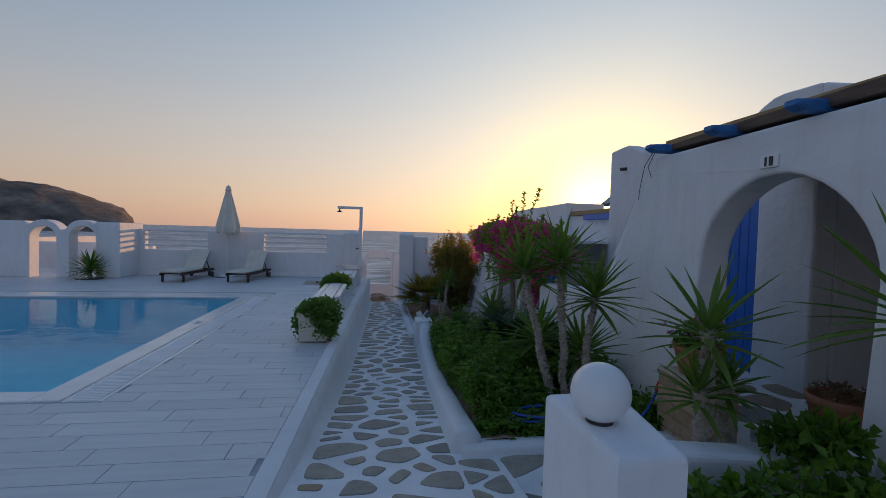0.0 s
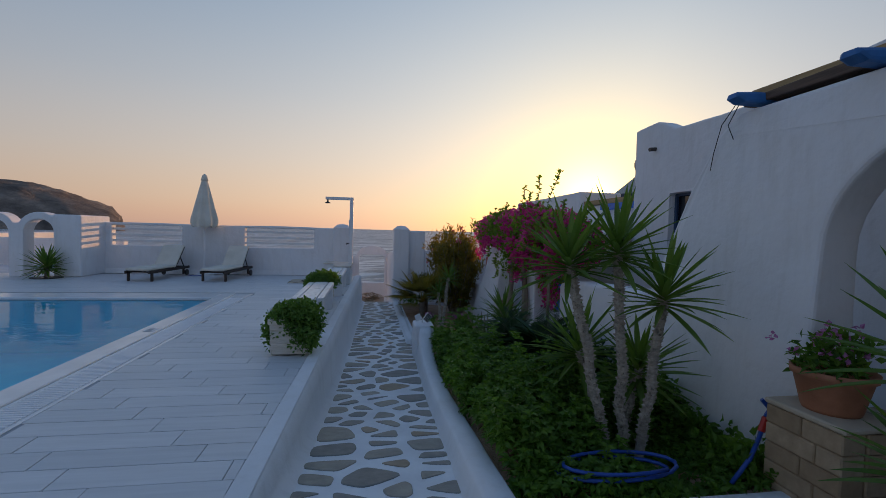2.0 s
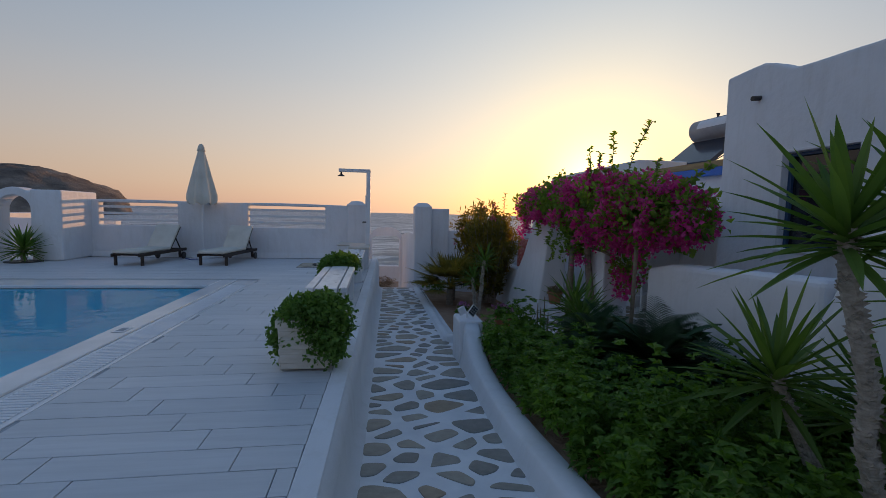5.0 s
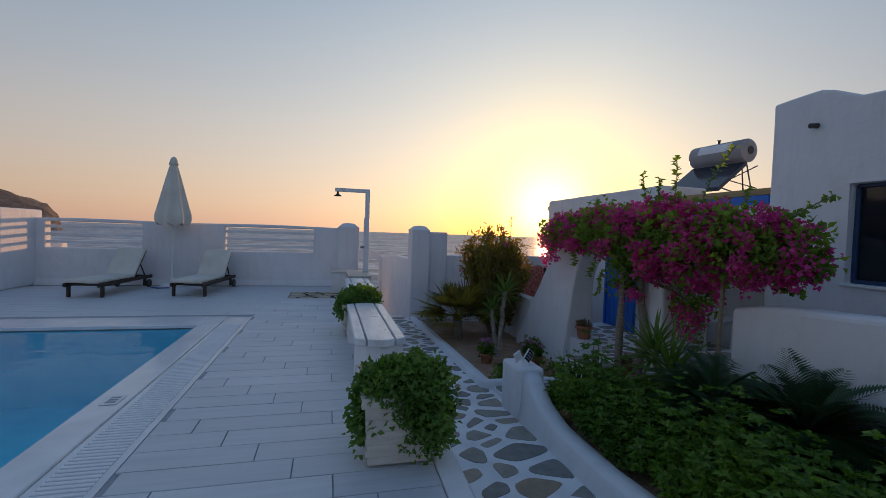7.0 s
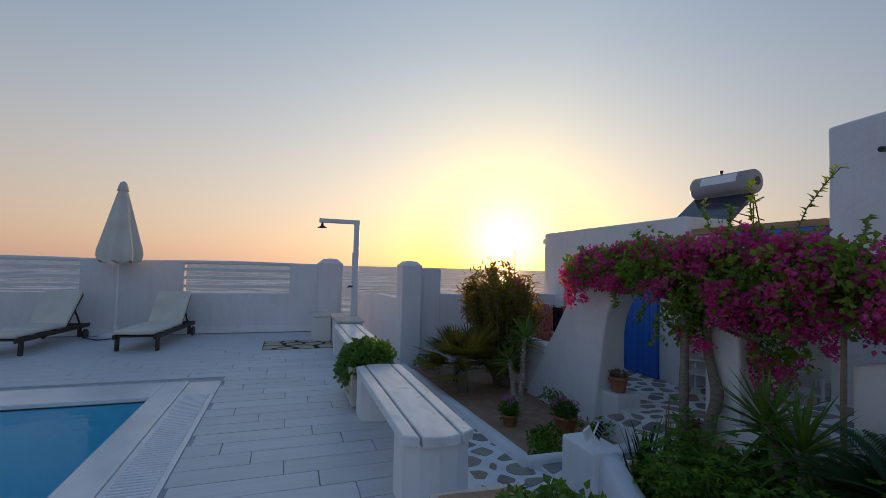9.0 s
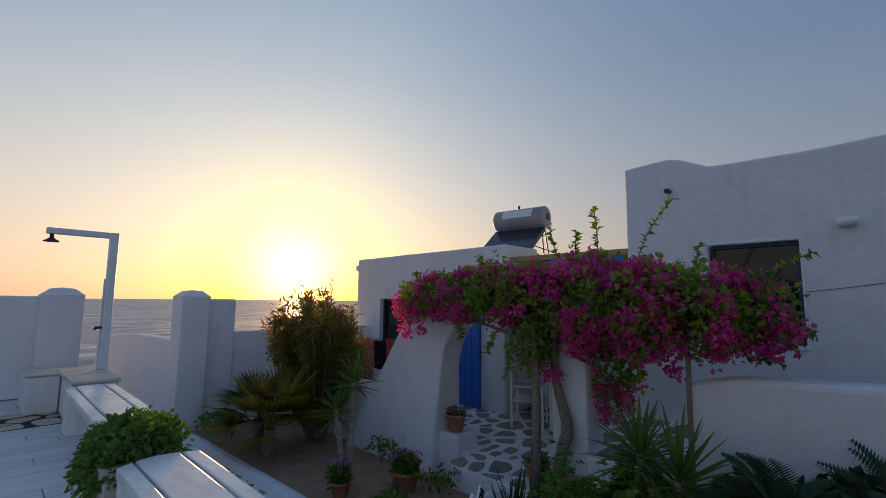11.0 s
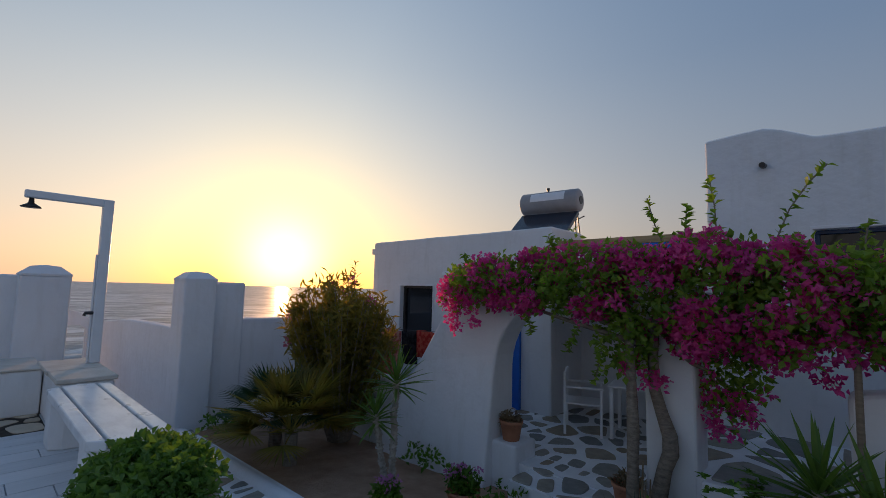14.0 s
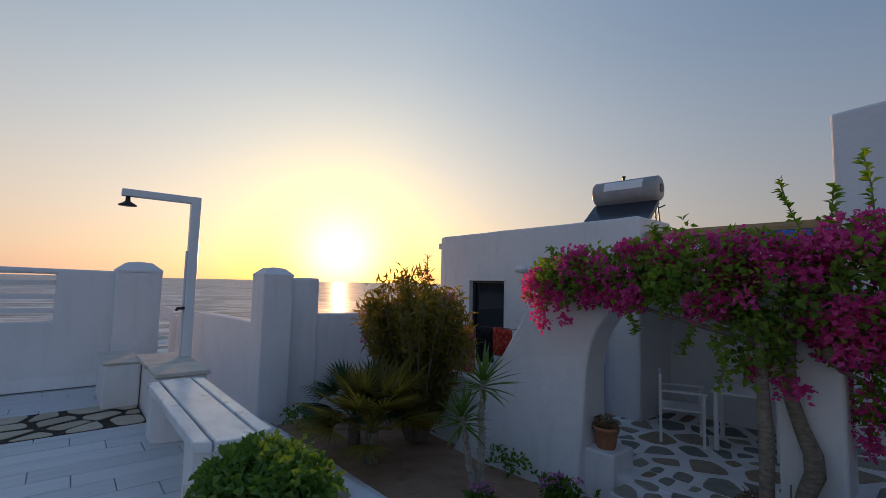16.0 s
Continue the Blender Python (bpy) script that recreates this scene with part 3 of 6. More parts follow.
structure("wall_terrace_side", cells(steps(14.7, 24, 0.8), [-1.5, 0, 0.9], [], "x", -13.6, -13.3, lambda u: 0.98), M_WALL, "low white side wall lit by the setting sun", "wall")
structure("wall_terrace_end", box_bm(-13.4, -8.3, 18.0, 18.3, -1.5, 0.88, 0.03), M_WALL, "low white wall beyond the arches", "wall")
structure("floor_terrace", box_bm(-14, -8.3, 15.4, 18.1, -1.2, -0.02), M_COPING, "white terrace floor beyond the arches", "floor")

# ---- house with the arched porch ----
XP, XM = 2.98, 4.98


def plaster_wobble(bm, amp=0.012, f=1.6):
    for v in bm.verts:
        v.co += Vector((noise.noise(v.co * f), noise.noise(v.co * f + Vector((7, 0, 0))), noise.noise(v.co * f + Vector((0, 9, 0))))) * amp
    return bm


def arched_wall(outline, c, r, spring, floor_z, x0, x1):
    """A wall across x with an arched opening; outline runs from the far foot over the top to the near foot."""
    pts = list(outline) + [(c - r, floor_z)] + [(y, z) for y, z in arch_pts(c, r, spring, 18)[::-1]] + [(c + r, floor_z)]
    bm = prism_bm(pts, "x", x0, x1, 0.035, 3)
    return bm


near_house = [(5.75, -0.5), (5.62, 0.35), (5.42, 0.95), (5.2, 1.42), (4.93, 1.92), (4.62, 2.36), (4.42, 2.50), (3.0, 2.51), (1.0, 2.52), (-2.0, 2.54), (-6.0, 2.54), (-6.0, -0.5)]
bm = arched_wall(near_house, 2.93, 0.75, 1.385, -0.5, XP, XP + 0.32)
for v in bm.verts:
    if v.co.x < XP + 0.1 and v.co.z < 1.2:
        v.co.x -= 0.10 * (1.2 - v.co.z) / 1.2
structure("wall_porch", plaster_wobble(bm), M_WALL, "thick white rendered porch wall with a round arch and battered foot", "wall")


def main_top(y):
    return lerp_table([(-6, 3.30), (3.85, 3.28), (4.1, 3.34), (4.35, 3.46), (4.95, 3.48), (5.1, 3.44), (5.35, 3.30), (5.6, 3.28), (6.2, 3.29), (7.0, 3.26), (7.5, 3.27), (7.93, 3.29), (8.1, 3.37), (8.35, 3.49), (8.6, 3.48), (9.05, 3.45)], y)


MH = [(7.02, 7.98, 0.95, 2.20), (5.18, 6.12, -0.7, 2.24)]
bm = cells(steps(4.38, 9.05, 0.16, [7.02, 7.98, 5.18, 6.12]), [-0.6, 0.3, 0.95, 1.6, 2.20, 2.24, 3.0, 3.3], MH, "x", XM, XM + 0.3, main_top, 0.04)
structure("wall_house", plaster_wobble(bm, 0.01), M_WALL, "white rendered house wall with a wavy parapet", "wall")
structure("wall_house_end", cells(steps(XM + 0.29, 11.0, 0.5), [-0.6, 1.5, 3.0, 3.3], [], "y", 8.76, 9.05, lambda x: 3.40 - 0.02 * (x - 5)), M_WALL, "white rendered end wall of the house", "wall")
structure("wall_porch_recess", box_bm(XM + 1.0, XM + 1.25, -6, 4.7, -0.6, 3.2), M_WALL, "white wall at the back of the porch recess", "wall")
structure("wall_porch_recess_side", box_bm(XM + 0.3, XM + 1.0, 4.38, 4.62, -0.6, 3.2), M_WALL, "white side wall of the porch recess", "wall")
structure("ceiling_house", box_bm(XM + 0.02, 11.0, -6, 8.9, 2.9, 3.1), M_SMOOTH, "white flat house roof", "roof")
structure("wall_house_back", box_bm(10.8, 11.05, -6, 9.05, -0.6, 3.3), M_WALL, "white rendered rear wall of the house", "wall")
structure("wall_house_upper", plaster_wobble(cells(steps(-6.0, 4.39, 0.4), [2.36, 2.9, 3.3], [], "x", XM, XM + 0.3, main_top, 0.04), 0.01), M_WALL, "white rendered parapet wall above the porch", "wall")
structure("floor_porch", box_bm(0.95, XM + 1.0, -6, 3.34, -0.9, -0.15), M_MORTAR, "white mortar bed of the porch paving", "floor")
structure("floor_porch_inner", box_bm(XP - 0.05, XM + 1.0, 3.3, 5.3, -0.9, -0.155), M_MORTAR, "white mortar bed of the porch paving", "floor")
structure("ceiling_porch", box_bm(XP + 0.3, XM + 0.02, -6, 4.6, 2.42, 2.5), M_REED, "reed ceiling of the porch", "ceiling")

# blue door of the porch
def plank_door(name, label, at, rz, w, h):
    d = thing(name, label, "door", at, rz, kind="structure")
    part("frame", prism_bm([(-0.06, 0), (-0.06, h + 0.06), (w + 0.06, h + 0.06), (w + 0.06, 0), (w, 0), (w, h), (0, h), (0, 0)], "y", -0.03, 0.06), M_BLUE, d)
    n = 6
    for i in range(n):
        part("plank", box_bm(w * i / n + 0.003, w * (i + 1) / n - 0.003, 0.0, 0.04, 0.01, h - 0.005, 0.006, 1), M_BLUE, d)
    part("door_handle", tube(bmesh.new(), [(0.09, 0.0, 1.0), (0.09, -0.05, 1.0), (0.19, -0.05, 1.0)], 0.011), M_BLACKMET, d)
    return d


plank_door("door_1", "cobalt blue planked door in the house wall", (XM + 0.05, 6.10, -0.16), -90, 0.90, 2.38)
plank_door("door_2", "cobalt blue planked door inside the annex porch", (XM - 0.035, 12.85, -0.55), -90, 0.92, 2.05)

# roof beams of the porch
beams = [4.27, 3.41, 2.63, 1.7, 0.7, -0.4]
for i, y in enumerate(beams):
    b = thing("roof_beam", "weathered blue-painted roof beam end over the porch wall", "beam", group="porch roof beams")
    bm = prism_bm([(XP - 0.13, 2.525), (XP - 0.20, 2.56), (XP - 0.19, 2.60), (XP - 0.02, 2.615), (XP + 0.5, 2.61), (XP + 0.5, 2.525)], "y", y - 0.065, y + 0.065, 0.025, 2)
    part("beam_end", bm, M_BLUEGREY, b)
ro = thing("timber_edge", "dark brown timber edge of the reed porch roof", "roof", kind="structure")
part("fascia", prism_bm([(4.42, 2.55), (4.36, 2.61), (3.4, 2.635), (1.5, 2.66), (-6, 2.68), (-6, 2.55)], "x", XP + 0.04, XP + 0.16, 0.01), M_BEAM, ro)
part("reed_roof", box_bm(XP + 0.1, XM + 0.1, -6, 4.4, 2.60, 2.68), M_REED, ro)
sg = thing("number_plate", "small white plate with dark figures above the arch", "sign")
part("plate", box_bm(XP - 0.022, XP - 0.002, 2.88, 3.04, 2.19, 2.29, 0.004, 1), M_WHITE, sg)
part("bar", box_bm(XP - 0.028, XP - 0.02, 2.975, 2.99, 2.205, 2.275), M_SIGNINK, sg)
part("bar", box_bm(XP - 0.028, XP - 0.02, 2.92, 2.95, 2.205, 2.275), M_SIGNINK, sg)
cb = thing("cable", "thin black cables hanging from the porch roof corner", "cable")
part("strand", tube(bmesh.new(), [(XP - 0.03, 4.42, 2.56), (XP - 0.06, 4.52, 2.42), (XP - 0.04, 4.62, 2.2), (XP - 0.03, 4.66, 2.06)], 0.004, 6), M_CABLE, cb)
part("strand", tube(bmesh.new(), [(XP - 0.03, 4.38, 2.56), (XP - 0.07, 4.44, 2.40), (XP - 0.05, 4.40, 2.28)], 0.004, 6), M_CABLE, cb)


# windows
def window(name, label, y0, y1, z0, z1, x, frame_mat, mullion=True):
    w = thing(name, label, "window", kind="structure")
    bm = prism_bm([(y0, z0), (y0, z1), (y1, z1), (y1, z0)], "x", x + 0.14, x + 0.15)
    part("pane", bm, M_GLASS, w, "dark reflecting glass")
    bars = [(y0, y1, z0, z0 + 0.05), (y0, y1, z1 - 0.05, z1), (y0, y0 + 0.05, z0 + 0.05, z1 - 0.05), (y1 - 0.05, y1, z0 + 0.05, z1 - 0.05)]
    if mullion:
        bars.append(((y0 + y1) / 2 - 0.03, (y0 + y1) / 2 + 0.03, z0 + 0.05, z1 - 0.05))
    for a, b, c, d in bars:
        part("window_frame", box_bm(x + 0.09, x + 0.14, a, b, c, d, 0.006, 1), frame_mat, w)
    part("window_sill", box_bm(x - 0.03, x + 0.12, y0 - 0.04, y1 + 0.04, z0 - 0.04, z0 + 0.002, 0.008, 1), M_WHITE, w)
    for a, b, c, d in ((y0 - 0.03, y1 + 0.03, z1, z1 + 0.035), (y0 - 0.03, y0, z0, z1), (y1, y1 + 0.03, z0, z1)):
        part("trim_strip", box_bm(x - 0.012, x + 0.03, a, b, c, d, 0.004, 1), M_WHITE, w)
    return w


window("window_1", "dark-glazed house window with a blue frame", 7.02, 7.98, 0.95, 2.20, XM, M_DARKFRAME, False)
sp = thing("roof_spout", "short dark rain spout sticking out of the parapet", "spout")
part("pipe", tube(bmesh.new(), [(XM + 0.05, 8.42, 3.02), (XM - 0.12, 8.42, 3.0)], 0.035, 10), M_BLACKMET, sp)
lm = thing("wall_lamp", "small white round wall lamp", "lamp")
part("shade", lathe(bmesh.new(), [(0.0, -0.05), (0.08, -0.04), (0.10, 0.0), (0.08, 0.05), (0, 0.06)], 18, (XM - 0.07, 6.58, 2.35)), M_OPAL, lm, smooth=True)
part("bracket", box_bm(XM - 0.03, XM + 0.0, 6.54, 6.62, 2.30, 2.40, 0.01), M_WHITE, lm)
lm = thing("wall_lamp", "small white round wall lamp on the annex", "lamp")
part("shade", lathe(bmesh.new(), [(0.0, -0.07), (0.10, -0.05), (0.12, 0.0), (0.10, 0.06), (0, 0.08)], 18, (XM - 0.09, 13.52, 1.70)), M_OPAL, lm, smooth=True)
part("bracket", box_bm(XM - 0.03, XM, 13.48, 13.56, 1.65, 1.75, 0.01), M_WHITE, lm)
wr = thing("cable", "thin grey cable along the house wall", "cable")
part("strand", tube(bmesh.new(), [(XM - 0.01, 7.0, 1.58), (XM - 0.012, 6.6, 1.63), (XM - 0.01, 6.15, 1.70)], 0.003, 6), M_CABLE, wr)

# ---- terrace wall, annex porch ----
structure("wall_terrace", plaster_wobble(cells(steps(5.55, 7.72, 0.2), [-0.7, 0.2, 0.75], [], "x", XP - 0.03, XP + 0.30, lambda y: lerp_table([(5.5, 0.88), (6.4, 0.84), (7.3, 0.80), (7.72, 0.70)], y), 0.06), 0.015), M_WALL, "low thick white rendered terrace wall", "wall")
structure("floor_terrace_house", box_bm(XP - 0.04, XM + 0.3, 5.3, 9.04, -0.9, -0.158), M_MORTAR, "white mortar bed of the terrace paving", "floor")
structure("stair_step", box_bm(XP - 0.2, XP + 0.4, 7.72, 8.66, -0.8, -0.13, 0.02), M_MORTAR, "white step with a dark stone tread", "step")
structure("stair_tread", box_bm(XP - 0.12, XP + 0.3, 7.78, 8.6, -0.128, -0.10, 0.01), M_STONE, "dark slate tread of the terrace step", "step")
annex_porch = [(13.0, -1.1), (12.75, -0.6), (12.45, 0.0), (12.2, 0.42), (11.93, 0.86), (11.65, 1.28), (11.4, 1.50), (11.1, 1.56), (9.0, 1.56), (8.72, 1.50), (8.72, -1.1)]
bm = arched_wall(annex_porch, 10.03, 0.88, 0.48, -1.1, XP - 0.05, XP + 0.35)
for v in bm.verts:
    if v.co.x < XP + 0.1 and v.co.z < 0.6 and v.co.y > 10.7:
        v.co.x -= 0.22 * (0.6 - v.co.z) / 1.6
structure("wall_annex_porch", plaster_wobble(bm), M_WALL, "thick white annex porch wall with an arch and sloping buttress", "wall")
structure("wall_annex_ledge", box_bm(XP - 0.075, XP + 0.37, 10.58, 10.96, -1.1, -0.36, 0.03, 3), M_WALL, "white rendered ledge in the arch", "wall")
structure("wall_annex", plaster_wobble(cells(steps(11.35, 15.8, 0.25, [14.0, 14.98, 11.95, 12.83]), [-1.1, -0.5, 0.3, 1.48, 1.52, 2.2, 2.4], [(14.0, 14.98, 0.3, 1.48), (11.95, 12.83, -0.6, 1.52)], "x", XM, XM + 0.3, lambda y: lerp_table([(11.3, 2.50), (12, 2.49), (16, 2.47)], y)), 0.01), M_WALL, "white rendered annex wall with a rounded parapet", "wall")
bm = bmesh.new()
pl = [(XM, 15.79)] + [(XM + 0.45 - 0.45 * math.cos(a), 15.79 + 0.45 * math.sin(a)) for a in [math.pi / 2 * i / 6 for i in range(1, 7)]] + [(12, 16.24), (12, 15.9), (XM + 0.3, 15.79)]
structure("wall_annex_corner", prism(bm, pl, "z", -1.1, 2.47, 0.03), M_WALL, "white rounded corner of the annex", "wall")
structure("wall_annex_recess_side", box_bm(XM + 0.0, XM + 1.1, 11.30, 11.56, -0.9, 2.5, 0.03), M_WALL, "white side wall of the annex recess", "wall")
structure("wall_annex_recess", box_bm(XM + 1.05, XM + 1.3, 9.0, 11.5, -0.9, 2.3), M_WALL, "white wall at the back of the annex recess", "wall")
structure("floor_annex_porch", box_bm(XP + 0.0, XM + 1.2, 9.0, 13.0, -1.2, -0.56), M_MORTAR, "white mortar bed of the annex porch paving", "floor")
structure("floor_annex_apron", box_bm(XP - 0.45, XP + 0.0, 9.0, 10.42, -1.2, -0.575), M_MORTAR, "white mortar apron before the annex arch", "floor")
structure("ceiling_annex", box_bm(XM + 0.05, 12, 11.4, 16.1, 2.2, 2.33), M_SMOOTH, "white flat annex roof", "roof")
structure("ceiling_annex_porch", box_bm(XP + 0.3, XM + 1.3, 9.0, 11.4, 1.46, 1.52), M_SMOOTH, "white ceiling of the annex porch", "ceiling")
structure("wall_annex_upper", box_bm(XM + 0.17, XM + 0.4, 9.06, 11.34, 1.46, 2.15, 0.02), M_WALL, "white rendered wall under the reed roof", "wall")
structure("roof_reed", prism_bm([(XM + 0.1, 2.26), (XM + 2.6, 2.44), (XM + 2.6, 2.34), (XM + 0.1, 2.16)], "y", 9.1, 11.25), M_REED, "tan reed-covered lean-to roof", "roof")
structure("trim_blue_beam", box_bm(XM + 0.06, XM + 0.16, 9.1, 10.4, 2.02, 2.15, 0.01), M_BLUE, "blue painted timber under the reed roof", "trim")
structure("wall_garden_low", plaster_wobble(cells(steps(12.6, 15.4, 0.3), [-1.1, -0.4, 0.05], [], "x", XP - 0.06, XP + 0.2, lambda y: 0.06, 0.04), 0.01), M_WALL, "low white garden wall beside the annex", "wall")
window("window_2", "dark annex window with white surround", 14.0, 14.98, 0.3, 1.48, XM, M_BLACKMET, False)
structure("wall_house_far", plaster_wobble(box_bm(13.0, 24, 17.0, 24, -1, 1.3, 0.1, 3)), M_WALL, "low white neighbouring house", "wall")

# ---- garden beds and curbs ----
def bed_h(x, y):
    low = min(1.0, max(0.0, (x - 1.2) / 0.6)) * min(1.0, max(0.0, (6.2 - y) / 1.2))
    return path_z(y) + 0.10 + 0.05 * noise.noise((x * 2, y * 2, 1)) + 0.10 * max(0, x - 1.3) - 0.16 * low


structure("ground_bed_near", sheet(steps(0.92, 3.05, 0.2), steps(3.45, 9.0, 0.2), lambda x, y: (x, y, bed_h(x, y))), M_SOIL, "dark garden bed soil", "ground", True)
structure("ground_bed_far", sheet(steps(0.86, 3.05, 0.2), steps(9.6, 15.4, 0.2), lambda x, y: (x, y, path_z(y) - 0.02 - 0.07 * max(0, x - 0.9) + 0.03 * noise.noise((x * 2, y * 2, 1)))), M_SOIL, "bare brown garden bed soil", "ground", True)


def curb_run(name, rows, label):
    """rows: (x, y, half width, top z, foot z) along the curb."""
    bm = bmesh.new()
    rings = []
    for i, (x, y, w, zt, zf) in enumerate(rows):
        a, b = rows[max(i - 1, 0)], rows[min(i + 1, len(rows) - 1)]
        d = Vector((b[0] - a[0], b[1] - a[1], 0)).normalized()
        n = Vector((d.y, -d.x, 0))
        prof = [(-w - 0.06, zf), (-w - 0.015, zf + (zt - zf) * 0.4), (-w, zt - 0.03), (-w + 0.025, zt), (w - 0.025, zt), (w, zt - 0.03), (w + 0.01, zf - 0.15)]
        rings.append([bm.verts.new(Vector((x, y, 0)) + n * s + Vector((0, 0, z))) for s, z in prof])
    for p, q in zip(rings, rings[1:]):
        for k in range(len(p) - 1):
            bm.faces.new((p[k], p[k + 1], q[k + 1], q[k]))
    bm.faces.new(rings[0])
    bm.faces.new(rings[-1][::-1])
    bmesh.ops.recalc_face_normals(bm, faces=bm.faces[:])
    return structure(name, plaster_wobble(bm, 0.008), M_SMOOTH, label, "curb", True)


rows = [(0.775 + 0.034 * (y - 3.4), y, 0.10, path_z(y) + lerp_table([(3.4, 0.17), (6.8, 0.17), (7.6, 0.20), (8.0, 0.30), (8.25, 0.46), (8.42, 0.57)], y), path_z(y) - 0.02) for y in steps(3.42, 8.42, 0.2)]
curb_run("trim_curb_garden", rows, "white rounded curb beside the garden path")
structure("wall_path_pillar", box_bm(0.78, 1.10, 8.38, 8.86, -0.9, -0.09, 0.03, 3), M_WALL, "small white pillar at the end of the curb", "pillar")
curb_run("trim_curb_cross", [(x, 3.42, 0.10, -0.09, -0.2) for x in steps(0.72, 3.0, 0.3)], "white curb across the garden bed")
curb_run("trim_curb_far", [(0.84, y, 0.07, path_z(y) + 0.07, path_z(y) - 0.02) for y in steps(9.5, 15.2, 0.3)], "low white curb of the far garden bed")
curb_run("trim_curb_side", [(x, 9.52, 0.07, path_z(9.5) + 0.10, path_z(9.5) - 0.02) for x in steps(0.80, 2.9, 0.3)], "low white curb beside the side path")
curb_run("trim_curb_side_2", [(x, 8.92, 0.07, path_z(8.9) + 0.14, path_z(9.0) - 0.02) for x in steps(1.05, 2.9, 0.3)], "low white curb beside the side path")
structure("floor_side_path", box_bm(0.9, XP, 8.9, 9.55, -1.1, -0.655), M_MORTAR, "white mortar bed of the side path", "path")
# ball pillar by the porch
structure("wall_ball_pillar", plaster_wobble(prism_bm([(0.78, 1.82), (0.79, 1.22), (1.05, 1.23), (1.14, 1.84)], "z", -0.3, 0.91, 0.03, 3), 0.006), M_WALL, "white rendered garden pillar", "pillar")
structure("wall_planter_near", plaster_wobble(cells(steps(1.06, 2.96, 0.2), [-0.4, 0.1, 0.30], [], "y", 2.06, 2.26, lambda x: 0.47 - 0.09 * (x - 1.6), 0.035), 0.008), M_WALL, "low white planter wall before the porch", "wall")
structure("ground_bed_porch", sheet(steps(1.22, 2.95, 0.15), steps(-1.0, 2.09, 0.15), lambda x, y: (x, y, 0.20 + 0.03 * noise.noise((x * 3, y * 3, 0)))), M_SOIL, "dark planter bed soil beside the porch", "ground", True)
structure("wall_planter_side", plaster_wobble(cells(steps(-1.0, 1.45, 0.3), [-0.4, 0.1, 0.3], [], "x", 1.05, 1.23, lambda y: 0.34, 0.03), 0.006), M_WALL, "low white planter wall beside the path", "wall")
gl = thing("globe_lamp", "white opal globe lamp on the garden pillar", "lamp")
part("globe", lathe(bmesh.new(), [(0.0 if i in (0, 24) else 0.114 * math.sin(math.pi * i / 24), -0.114 * math.cos(math.pi * i / 24)) for i in range(25)], 32, (0.875, 1.51, 1.025)), M_OPAL, gl, smooth=True)
part("collar", lathe(bmesh.new(), [(0.0, -0.02), (0.052, -0.02), (0.052, 0.006), (0.0, 0.006)], 24, (0.875, 1.51, 0.922)), M_BLACKMET, gl, "dark metal collar")


# ---- plants: helpers ----
def rnd(seed):
    return np.random.default_rng(seed)


def mesh_part(name, verts, faces, mat, parent, label="", smooth=False):
    me = bpy.data.meshes.new(name)
    me.from_pydata(verts, [], faces)
    me.materials.append(mat)
    if smooth:
        me.polygons.foreach_set("use_smooth", [True] * len(me.polygons))
    ob = new(name, me)
    ob.parent = parent
    if label:
        ob["label"] = label
    return ob


